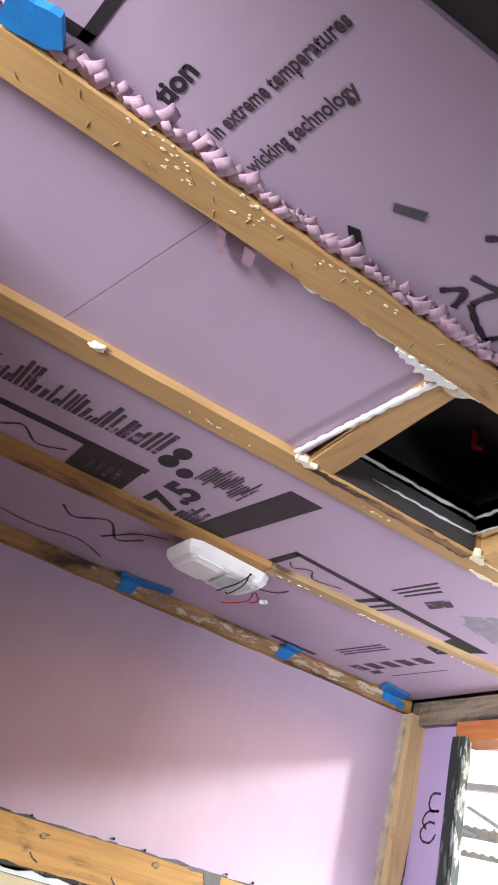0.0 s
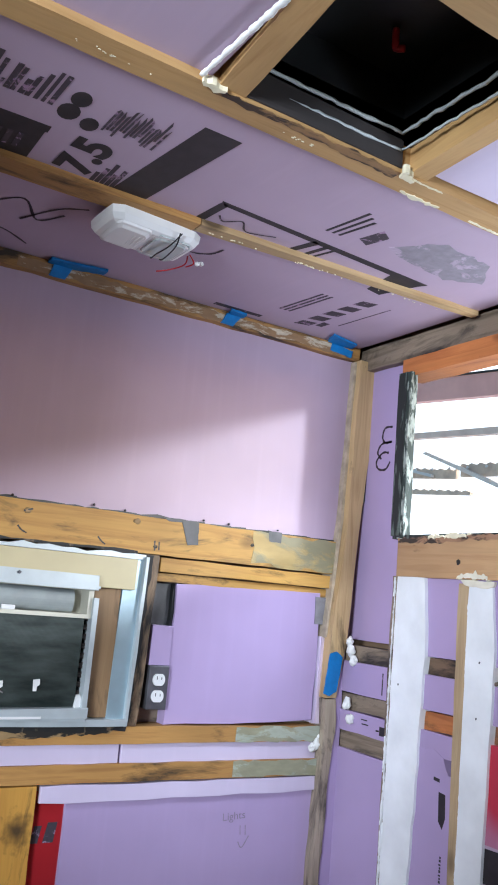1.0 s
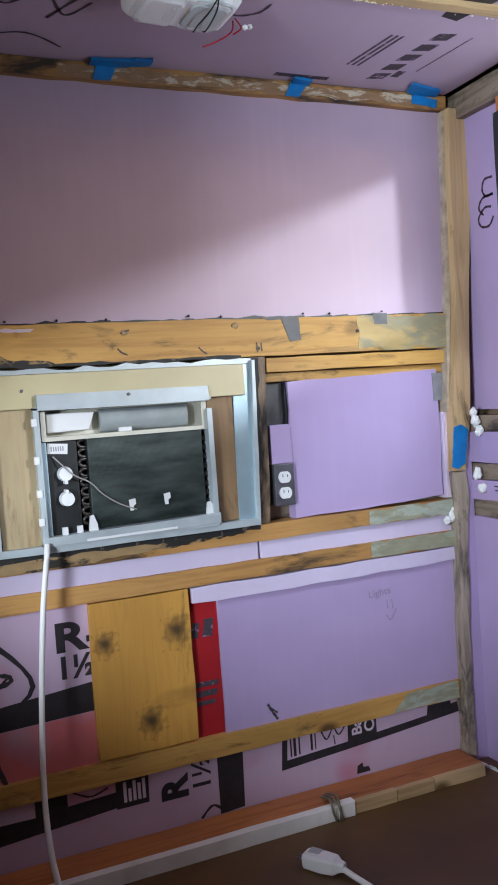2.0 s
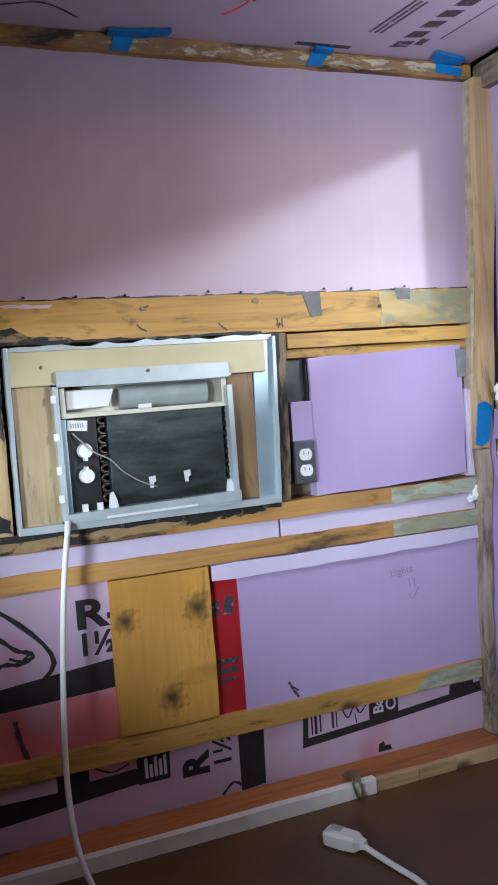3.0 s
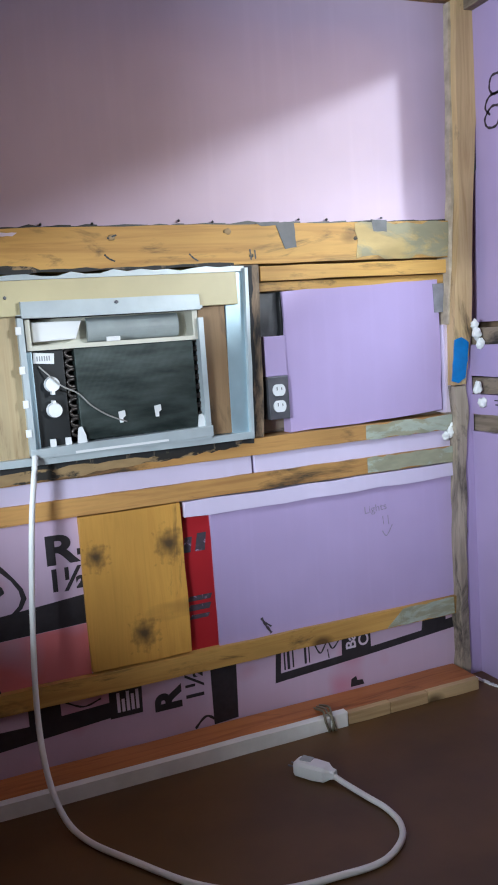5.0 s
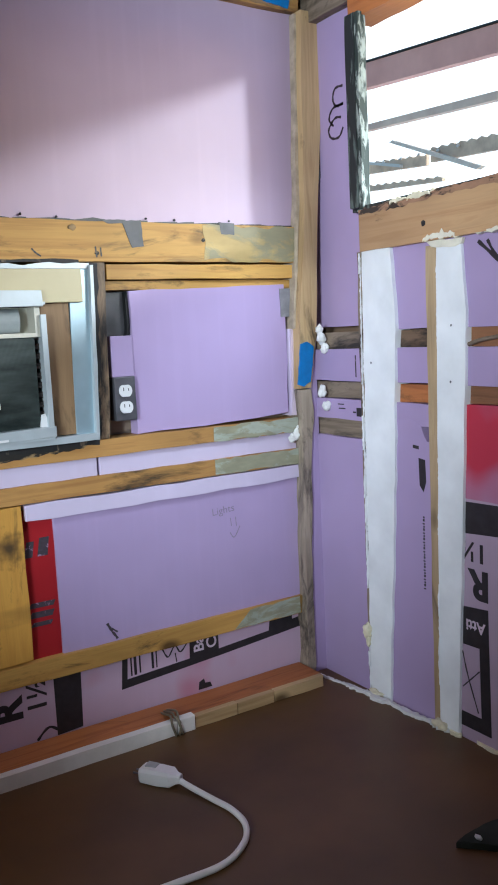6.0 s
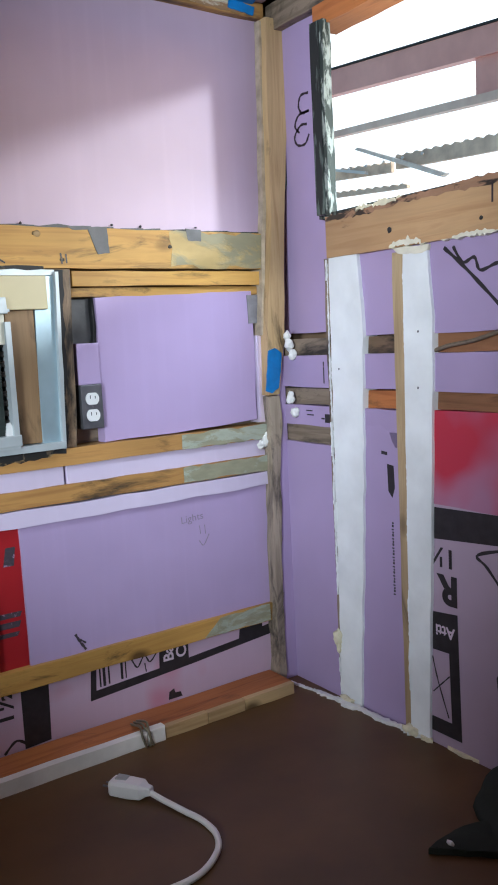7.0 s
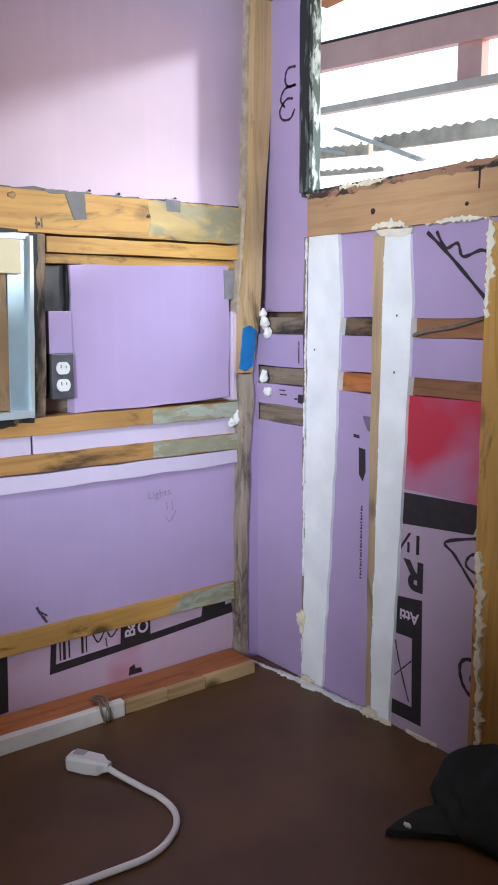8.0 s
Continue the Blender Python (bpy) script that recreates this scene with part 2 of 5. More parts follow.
def lettering(body, size, plane, u, v, d, mat, parent, turn=0.0, stretch=1.0, bold=0.0, mirror=1, name="printed_text", label="", length=0.0):
    """Printed words: u, v is where the first letter's foot stands; turn in degrees."""
    cu = bpy.data.curves.new("words", "FONT")
    cu.body, cu.size, cu.offset = body, size, bold
    tmp = new("words", cu)
    dg = bpy.context.evaluated_depsgraph_get()
    me = bpy.data.meshes.new_from_object(tmp.evaluated_get(dg))
    bpy.data.objects.remove(tmp)
    bpy.data.curves.remove(cu)
    bm = bmesh.new()
    bm.from_mesh(me)
    bpy.data.meshes.remove(me)
    c, s = math.cos(radians(turn)), math.sin(radians(turn))
    if length:
        stretch = length / max(w.co.x for w in bm.verts)
    for w in bm.verts:
        x, y = w.co.x * stretch, w.co.y * mirror
        w.co = plane(u + x * c - y * s, v + x * s + y * c, d + 0.0008)
    ob = part(name, bm, mat, parent, label)
    return ob


def stroke(plane, pts, width, d, mat, parent, name="marker_line", label="", closed=False):
    """A hand-drawn line through points, smoothed."""
    P = [Vector((p[0], p[1], 0)) for p in pts]
    fine = []
    n = len(P)
    span = n if closed else n - 1
    for i in range(span):
        p0, p1 = P[(i - 1) % n if closed else max(0, i - 1)], P[i]
        p2, p3 = P[(i + 1) % n], P[(i + 2) % n if closed else min(n - 1, i + 2)]
        for k in range(6):
            f = k / 6
            fine.append(0.5 * ((2 * p1) + (p2 - p0) * f + (2 * p0 - 5 * p1 + 4 * p2 - p3) * f * f + (3 * p1 - p0 - 3 * p2 + p3) * f ** 3))
    if not closed:
        fine.append(P[-1])
    bm = bmesh.new()
    L = []
    m = len(fine)
    for i, p in enumerate(fine):
        a, b = fine[i - 1 if i or closed else 0], fine[(i + 1) % m if closed else min(m - 1, i + 1)]
        t = (b - a).normalized() if (b - a).length else Vector((1, 0, 0))
        q = Vector((-t.y, t.x, 0)) * width * 0.5 * (1 + 0.2 * math.sin(i * 1.7))
        L.append((bm.verts.new(plane(*(p + q).xy, d + 0.0008)), bm.verts.new(plane(*(p - q).xy, d + 0.0008))))
    for i in range(m if closed else m - 1):
        (a, b), (c, e) = L[i], L[(i + 1) % m]
        bm.faces.new((a, b, e, c))
    return part(name, bm, mat, parent, label)


def tube_bm(path, radius, sides=8, bm=None, wobble=0.0, seed=1, squash=1.0):
    """A round cord along a path of points."""
    rng = random.Random(seed)
    bm = bm or bmesh.new()
    P = [Vector(p) for p in path]
    rings = []
    up = Vector((0.13, 0.21, 1))
    for i, p in enumerate(P):
        t = (P[min(i + 1, len(P) - 1)] - P[max(i - 1, 0)]).normalized()
        a = t.cross(up)
        a = a.normalized() if a.length > 0.05 else t.cross(Vector((1, 0, 0))).normalized()
        b = t.cross(a)
        ring = []
        for k in range(sides):
            g = 2 * math.pi * k / sides
            r = radius * (1 + rng.uniform(-wobble, wobble))
            ring.append(bm.verts.new(p + a * r * math.cos(g) + b * r * math.sin(g) * squash))
        rings.append(ring)
    for r0, r1 in zip(rings, rings[1:]):
        for k in range(sides):
            bm.faces.new((r0[k], r0[(k + 1) % sides], r1[(k + 1) % sides], r1[k]))
    bm.faces.new(rings[0][::-1])
    bm.faces.new(rings[-1])
    return bm


def smooth_path(pts, n=8):
    P = [Vector(p) for p in pts]
    out = []
    for i in range(len(P) - 1):
        p0, p1, p2, p3 = P[max(0, i - 1)], P[i], P[i + 1], P[min(len(P) - 1, i + 2)]
        for k in range(n):
            f = k / n
            out.append(0.5 * ((2 * p1) + (p2 - p0) * f + (2 * p0 - 5 * p1 + 4 * p2 - p3) * f * f + (3 * p1 - p0 - 3 * p2 + p3) * f ** 3))
    return out + [P[-1]]


def blob_bm(at, size, bm=None, seed=1, rough=0.25, sub=2):
    """A lump with an uneven skin."""
    own = bmesh.new()
    bmesh.ops.create_icosphere(own, subdivisions=sub, radius=1.0)
    for v in own.verts:
        k = 1 + rough * noise.noise(v.co * 1.7 + Vector((seed * 3.1, seed * 1.7, seed)))
        v.co = Vector((v.co.x * size[0] * k, v.co.y * size[1] * k, v.co.z * size[2] * k)) + Vector(at)
    if bm is None:
        return own
    me = bpy.data.meshes.new("lump")
    own.to_mesh(me)
    own.free()
    bm.from_mesh(me)
    bpy.data.meshes.remove(me)
    return bm


def ragged(plane, a, b, width, d0, d1, mat, parent, label="", seed=1, gap=0.2):
    """Torn strips of foam hugging an edge from a to b, with a jagged outline."""
    rng = random.Random(seed)
    A0, B0 = Vector((*a, 0)), Vector((*b, 0))
    L = (B0 - A0).length
    t = (B0 - A0) / L
    n = Vector((-t.y, t.x, 0))
    bm = bmesh.new()
    s = 0.0
    while s < L:
        run = min(L - s, rng.uniform(0.03, 0.14))
        if rng.random() > gap and run > 0.008:
            k = max(3, int(run / 0.006))
            pts = [A0 + t * (s + run * i / k) + n * rng.uniform(-0.3, 0.15) * width for i in range(k + 1)]
            w = rng.uniform(0.5, 1.2)
            far = [A0 + t * (s + run * i / k) + n * width * w * (0.25 + 0.75 * math.sin(math.pi * (i + 0.5) / (k + 1))) * rng.uniform(0.55, 1.25) for i in range(k + 1)]
            prism_bm([(p.x, p.y) for p in pts + far[::-1]], plane, d0, d1 * rng.uniform(0.6, 1.15) if d1 > 0 else d1 + rng.uniform(-0.003, 0.003), bm=bm)
        s += run
    return part("spray_foam", bm, mat, parent, label)


def worm(path, radius, mat, parent, label="", seed=2):
    """A thick rippled bead of foam."""
    rng = random.Random(seed)
    bm = bmesh.new()
    P = [Vector(p) for p in path]
    L = (P[-1] - P[0]).length
    n = int(L / 0.0045)
    t = (P[-1] - P[0]).normalized()
    a = t.cross(Vector((0, 0, 1))).normalized()
    rings = []
    for i in range(n + 1):
        r = radius * (0.72 + 0.10 * math.sin(i * 0.9) + 0.12 * noise.noise(Vector((i * 0.35, 1.0, 0))) + rng.uniform(-0.05, 0.05)) * (0.65 + 0.4 * i / n)
        p = P[0].lerp(P[-1], i / n) + a * rng.uniform(-0.0008, 0.0008)
        rings.append([bm.verts.new(p + a * r * math.cos(g) + Vector((0, 0, -1)) * r * 0.8 * math.sin(g)) for g in [k * math.pi / 5 for k in range(10)]])
    for r0, r1 in zip(rings, rings[1:]):
        for k in range(10):
            bm.faces.new((r0[k], r0[(k + 1) % 10], r1[(k + 1) % 10], r1[k]))
    bm.faces.new(rings[0][::-1])
    bm.faces.new(rings[-1])
    return part("foam_bead", bm, mat, parent, label, smooth=True)


def box_bm(x0, x1, y0, y1, z0, z1, bevel=0.0, bm=None):
    own = bm is None
    bm = bm or bmesh.new()
    r = bmesh.ops.create_cube(bm, size=1.0)
    for v in r["verts"]:
        v.co = Vector((x0 + (v.co.x + 0.5) * (x1 - x0), y0 + (v.co.y + 0.5) * (y1 - y0), z0 + (v.co.z + 0.5) * (z1 - z0)))
    if bevel and own:
        bmesh.ops.bevel(bm, geom=list(bm.edges), offset=bevel, segments=2, affect="EDGES", profile=0.6)
    return bm


def structure(name, bm, mat, label, category="wall"):
    return tagged(link_mesh(name, bm, mat), label, category, kind="structure")


# ---- the shell of the room ----
X0, Y0, XW = -1.80, -2.95, -3.40
# Dark brown also on the unseen walls, to cut their bounce light.
skin = plain("thin_plywood_lining", (0.20, 0.13, 0.08), 0.7)
dark_skin = plain("dark_lining", (0.035, 0.03, 0.03), 0.8)
floor_mat = plain("brown_hardboard", (0.105, 0.051, 0.014), 0.5, 0, 0.28, 4.0, 0.1)

floor = structure("floor", box_bm(XW - 0.1, 0.1, Y0 - 0.1, 0.1, -0.05, 0.0), floor_mat,
                  "smooth dark brown hardboard floor with faint stains", "floor")
wall_a = structure("wall_north", box_bm(XW - 0.1, 0.1, 0.085, 0.12, -0.05, 1.85), skin,
                   "framed wall of lilac foam boards between bare wooden battens")
bm = box_bm(0.085, 0.12, Y0 - 0.1, 0.085, -0.05, 1.2)
box_bm(0.085, 0.12, Y0 - 0.1, -2.30, 1.2, 1.85, bm=bm)
box_bm(0.085, 0.12, -0.12, 0.085, 1.2, 1.85, bm=bm)
box_bm(0.085, 0.12, -2.30, -0.12, 1.66, 1.85, bm=bm)
wall_b = structure("wall_east", bm, skin, "framed end wall with white studs, foam boards and a window opening")
# Unseen partition, added to keep the west lamp off the upper left wall.
bm = box_bm(X0 - 0.1, X0, -1.17, -0.60, 1.08, 1.79)
box_bm(X0 - 0.1, X0, -0.60, 0.085, 0, 1.79, bm=bm)
box_bm(X0 - 0.1, X0, -1.17, -0.60, 0, 0.66, bm=bm)
box_bm(X0 - 0.1, X0, Y0, -1.70, 0, 1.79, bm=bm)
wall_p = structure("wall_partition", bm, skin, "unseen plywood partition with gaps that shape the west light")
# Unseen stepped low wall, added to shade the floor and lower end wall.
bm = box_bm(X0 - 0.1, X0, -1.45, -1.17, 0, 0.54)
box_bm(X0 - 0.1, X0, -1.70, -1.45, 0, 0.92, bm=bm)
wall_h = structure("wall_low", bm, skin, "unseen low partition added to shade the floor and lower walls")
# Unseen end wall; its opening is made up for the west lamp.
bm = box_bm(XW - 0.1, XW, -1.95, 0.085, 0, 1.85)
box_bm(XW - 0.1, XW, Y0, -2.85, 0, 1.85, bm=bm)
box_bm(XW - 0.1, XW, -2.85, -1.95, 1.62, 1.85, bm=bm)
box_bm(XW - 0.1, XW, -2.85, -1.95, 0, 0.83, bm=bm)
wall_w = structure("wall_west", bm, skin, "unseen plywood-lined end wall with an added opening for the fill lamp")
wall_s = structure("wall_south", box_bm(XW - 0.1, 0.085, Y0 - 0.1, Y0, 0, 1.85), skin, "plain plywood-lined wall")
HX0, HX1, HY0, HY1 = -0.938, -0.602, -1.212, -0.874
bm = box_bm(XW, HX0, Y0, 0.085, 1.79, 1.83)
box_bm(HX1, 0.085, Y0, 0.085, 1.79, 1.83, bm=bm)
box_bm(HX0, HX1, Y0, HY0, 1.79, 1.83, bm=bm)
box_bm(HX0, HX1, HY1, 0.085, 1.79, 1.83, bm=bm)
ceiling = structure("ceiling", bm, skin, "flat ceiling of printed lilac foam boards and wooden battens", "ceiling")

# ---- long wall: boards and foam, from top to bottom ----
A = WALL_A
upper_panel = board("foam_panel", A, X0, -0.004, 1.190, 1.714, -0.04, 0.0, foam_rose, wall_a, "large plain rose-lilac foam panel", 0.001, 0.001)
top_plate = board("top_plate", A, X0, 0.004, 1.712, 1.7485, -0.04, 0.022, umber_pine[0], wall_a, "stained top plate with flaking white paint", 0.002)
header_beam = board("beam", A, X0, -0.006, 1.099, 1.188, -0.06, 0.014, amber[0], wall_a, "amber pine beam with knots and black seam", 0.0012)
batten_hi = board("batten", A, -0.553, -0.010, 1.060, 1.094, -0.05, 0.008, amber[0], wall_a)
batten_lo = board("batten", A, -0.553, -0.040, 1.036, 1.0575, -0.05, -0.004, amber[0], wall_a)
stud_ac = board("stud", A, -0.616, -0.572, 0.700, 1.098, -0.06, 0.010, black_stud, wall_a, "short stud black with mould on one edge", 0.002, lean=0.016)
mid_panel = board("foam_panel", A, -0.497, -0.060, 0.700, 1.034, -0.04, -0.002, foam, wall_a, "cut lilac foam panel", 0.0025, lean=0.012)
mid_back = board("batten", A, -0.56, -0.02, 0.70, 1.04, -0.07, -0.045, grey_wood[0], wall_a)
small_panel = board("foam_panel", A, -0.552, -0.497, 0.838, 0.932, -0.04, 0.002, foam, wall_a, jitter=0.003)
edge_panel = board("foam_panel", A, -0.056, -0.036, 0.705, 0.93, -0.04, 0.004, foam_pale, wall_a, jitter=0.002)
strip_1 = board("batten", A, X0, -0.014, 0.661, 0.699, -0.06, 0.012, umber_pine[0], wall_a, "brown batten with light painted on one end")
foam_strip = board("foam_panel", A, -0.60, -0.014, 0.616, 0.6615, -0.04, 0.003, foam_pale, wall_a, jitter=0.0015)
foam_strip_l = board("foam_panel", A, X0, -0.606, 0.616, 0.6615, -0.04, 0.003, foam_pale, wall_a, jitter=0.0015)
strip_2 = board("batten", A, X0, -0.014, 0.577, 0.617, -0.06, 0.012, umber_pine[0], wall_a)
foam_lip = board("foam_panel", A, -0.783, -0.018, 0.538, 0.574, -0.04, 0.012, foam_pale, wall_a, jitter=0.003)
patch_board = board("plywood_patch", A, -1.024, -0.792, 0.222, 0.574, -0.02, 0.010, patch_pine, wall_a, "amber pine patch board with dark knots", 0.0015)
red_strip = board("foam_panel", A, -0.795, -0.715, 0.216, 0.56, -0.04, -0.006, red_film, wall_a, "red printed foam strip")
low_panel = board("foam_panel", A, -0.720, -0.020, 0.214, 0.541, -0.03, 0.002, foam, wall_a, "lilac foam panel with pencil note", 0.0015)
left_panel = board("foam_panel", A, X0, -1.02, 0.20, 0.577, -0.04, -0.004, foam_blush, wall_a, "printed lilac foam panel with red blush")
strip_3 = board("batten", A, X0, -0.02, 0.170, 0.217, -0.06, 0.014, amber[0], wall_a)
base_panel = board("foam_panel", A, X0, -0.02, 0.0, 0.172, -0.04, -0.004, foam_blush, wall_a, "printed lilac foam panel along the floor")
sill = board("sill_plate", A, X0, -0.064, 0.0, 0.027, 0.0, 0.100, rust_pine[0], wall_a, "reddish-orange sill plate on the floor")
corner_post = part("corner_post", prism_bm([(-0.050, 0.775), (-0.014, 0.775), (0.008, 0.92), (0.017, 1.076), (0.026, 1.216), (0.041, 1.395), (0.060, 1.533), (0.066, 1.712), (-0.004, 1.712), (-0.010, 1.52),
                                              (-0.016, 1.213), (-0.030, 1.074), (-0.045, 0.92)], A, -0.035, 0.040, 0.0014, 0.05, 0.003), pine[2], wall_a, "pale pine corner post with pencil marks")
part("corner_post", prism_bm([(-0.056, 0.0), (-0.033, 0.0), (-0.031, 0.27), (-0.021, 0.57), (-0.008, 0.72), (-0.012, 0.772), (-0.048, 0.772), (-0.044, 0.72), (-0.047, 0.57), (-0.053, 0.27)], A, -0.035, 0.036, 0.003, 0.03, 0.003), grey_post, wall_a, "grey mouldy lower part of the corner post")
part("corner_post", prism_bm([(-0.049, 0.93), (-0.040, 0.93), (-0.012, 1.30), (0.000, 1.708), (-0.011, 1.708), (-0.023, 1.30)], A, -0.03, 0.020, 0.002, 0.05, 0.002), plain("dirty_cream_edge", (0.46, 0.38, 0.28), 0.7, 0, 0.3, 30), wall_a, "dirty cream edging strip")
part("foam_panel", prism_bm([(-0.040, 0.0), (0.012, 0.0), (0.012, 0.90), (-0.006, 0.90), (-0.020, 0.72), (-0.034, 0.40)], A, -0.03, 0.030, 0.001, 0.05), foam, wall_a, "narrow foam filler beside the post")
# The shadow in the gap beside the post, modelled as a dark sliver.
part("split_edge", prism_bm([(0.036, 1.395), (0.064, 1.392), (0.054, 1.335), (0.030, 1.285)], A, 0.010, 0.034, 0.002, 0.012), weathered, wall_a, "dark sliver for the shaded gap beside the post")

# ---- end wall: foam, nailers, studs, window ----
B = WALL_B
BF = lambda u, v, d: (-d, -1.8 + (u + 1.8) * 0.974, 0.96 + (v - 0.96) * 0.974)   # plane of the foam between the studs
side_foam_hi = board("foam_panel", B, -0.186, 0.04, 0.93, 1.72, -0.065, -0.045, foam, wall_b)
for v0, v1 in ((0.79, 0.872), (0.69, 0.742)):
    board("foam_panel", BF, -0.46, 0.06, v0, v1, -0.06, -0.008, foam, wall_b)
board("foam_panel", BF, -0.235, 0.06, -0.03, 0.643, -0.06, -0.008, foam, wall_b)
part("foam_panel", prism_bm([(-0.46, -0.03), (-0.236, -0.03), (-0.236, 0.700), (-0.35, 0.705), (-0.38, 0.690), (-0.40, 0.655), (-0.46, 0.650)], BF, -0.06, -0.0075, 0.003, 0.02), foam, wall_b, "foam panel with a torn upper edge")
board("foam_panel", BF, -0.46, -0.2, 0.915, 1.112, -0.06, -0.010, foam, wall_b)
for v0, v1 in ((0.872, 0.914), (0.744, 0.786), (0.643, 0.690)):
    board("nailer", BF, -0.235, 0.05, v0, v1, -0.06, -0.018, grey_wood[1], wall_b)
board("nailer", BF, -0.46, -0.236, 0.872, 0.914, -0.06, -0.018, dark_nailer, wall_b)
board("nailer", BF, -0.46, -0.236, 0.744, 0.786, -0.06, -0.018, rust_pine[1], wall_b)
for v0, v1 in ((0.872, 0.914), (0.748, 0.788)):
    board("nailer", BF, Y0, -0.46, v0, v1, -0.06, -0.018, brown_nailer, wall_b)
board("foam_panel", BF, Y0, -0.46, 0.914, 1.112, -0.06, -0.008, foam, wall_b)
board("foam_panel", BF, Y0, -0.46, 0.788, 0.872, -0.06, -0.008, foam, wall_b)
red_panel = board("foam_panel", BF, Y0, -0.46, 0.538, 0.748, -0.06, -0.008, foam_red, wall_b, "foam panel flushed bright red")
print_panel = board("foam_panel", BF, Y0, -0.46, -0.03, 0.538, -0.06, -0.009, foam_rose, wall_b, "printed foam panel, text upside down")
stud_1w = part("stud", prism_bm([(-0.298, 0.0), (-0.226, 0.0), (-0.238, 1.104), (-0.336, 1.104), (-0.349, 0.95), (-0.336, 0.6)], B, -0.045, 0.0, 0.0022, 0.035, 0.003), white_paint, wall_b, "white-painted stud with ragged foam edges")
stud_1s = board("stud", B, -0.2375, -0.214, 0.0, 1.104, -0.045, -0.006, grey_wood[2], wall_b, "", 0.002)
stud_2w = part("stud", prism_bm([(-0.524, 0.0), (-0.466, 0.0), (-0.482, 1.092), (-0.552, 1.092), (-0.564, 0.95), (-0.546, 0.5)], B, -0.045, 0.0, 0.0014, 0.05, 0.003), white_paint, wall_b, "white-painted stud")
stud_2s = board("stud", B, -0.486, -0.446, 0.0, 1.092, -0.045, -0.004, worn_pine, wall_b, "worn pine stud face", 0.0015)
stud_3 = board("stud", B, -0.86, -0.746, 0.0, 1.092, -0.045, 0.0, amber[2], wall_b, "amber pine stud", 0.0015)
sill_beam = board("beam", B, Y0, -0.238, 1.102, 1.197, -0.06, 0.006, pink_pine, wall_b, "pinkish-brown beam under the window")
window_1 = tagged(empty("window_1", (0, -1.25, 1.42)), "unglazed window opening with a blackened flaking frame", "window", kind="structure")
board("window_sill", B, -2.30, -0.254, 1.194, 1.208, -0.085, 0.0, weathered, window_1, "blackened window sill")
board("window_jamb", B, -0.238, -0.206, 1.205, 1.64, -0.022, 0.004, weathered, window_1, "black weathered window jamb", 0.002)
board("window_jamb", B, -0.252, -0.239, 1.200, 1.64, -0.022, 0.002, flaked_green, window_1, "jamb strip with flaking grey-green paint", 0.002, lean=0.002)
# Added backing board, not a real jamb; stops sun leaking past the foam.
board("window_jamb", B, -0.2040, -0.186, 1.20, 1.64, -0.050, -0.020, weathered, window_1)
board("window_jamb", B, -2.30, -2.27, 1.20, 1.64, -0.085, 0.0, weathered, window_1)
board("window_head", B, Y0, -0.20, 1.632, 1.682, -0.085, -0.012, rust_pine[1], window_1, "reddish board over the window")
board("batten", B, Y0, 0.02, 1.684, 1.7475, -0.085, -0.020, grey_wood[1], wall_b, "grey dirty batten under the ceiling")

# ---- ceiling: foam boards, battens, hatch ----
C = CEIL
for pts, d in (([(X0, -1.245), (-1.3209, -1.245), (-1.3969, -0.88), (X0, -0.88)], -0.004), ([(-1.320, -1.245), (-0.97, -1.245), (-0.97, -0.88), (-1.396, -0.88)], -0.004)):
    part("foam_panel", prism_bm(pts, C, -0.045, d, 0.0002, 0.12), foam_rose, ceiling)
for u0, u1, v0, v1, d, m in ((-0.57, 0.0, -1.245, -0.88, -0.004, foam_pale), (X0, 0.0, -0.86, -0.02, -0.004, foam_rose),
                             (X0, 0.0, -1.546, -1.265, -0.004, foam_rose)):
    board("foam_panel", C, u0, u1, v0, v1, -0.045, d, m, ceiling, jitter=0.0008)
dark_panel = board("roof_panel", C, X0, 0.0, Y0, -1.548, -0.04, -0.012, dark_skin, ceiling, "black-green roof panel")
batten_1 = board("batten", C, X0, 0.0, -0.905, -0.853, -0.04, 0.010, tan_pine[0], ceiling, lean=0.05)
part("batten", prism_bm([(X0, -0.472), (-0.95, -0.462), (-0.76, -0.462), (-0.76, -0.414), (-0.95, -0.404), (X0, -0.400)], C, -0.04, 0.010, 0.0012, 0.06, 0.0025), umber_pine[0], ceiling, "brown stained batten beside the light")
part("batten", prism_bm([(-0.758, -0.462), (-0.40, -0.468), (0.0, -0.478), (0.0, -0.454), (-0.40, -0.441), (-0.758, -0.424)], C, -0.04, 0.009, 0.0014, 0.05, 0.0025), pine[0], ceiling, "pale thin batten with flaking paint")
rafter = board("rafter", C, X0, 0.0, -1.312, -1.260, -0.04, 0.020, tan_pine[0], ceiling, lean=0.09)
# Shade on the batten's inner face, put in as a thin dark strip.
part("hatch_lining", prism_bm([(-0.938, -0.8855), (-0.602, -0.8762), (-0.602, -0.8720), (-0.938, -0.8813)], C, -0.045, 0.004), dark_skin, ceiling, "dark strip for the shade inside the roof vent")
part("mould_stain", prism_bm([(-0.96, -0.8815), (-0.60, -0.8715), (-0.60, -0.850), (-0.80, -0.862), (-0.96, -0.866)], C, 0.0095, 0.0112, 0.004, 0.012), flaking("scorched_batten_edge", (0.05, 0.030, 0.018), (0.30, 0.17, 0.07), 0.50, 24, axis=0), ceiling, "scorched edge beside the roof vent")

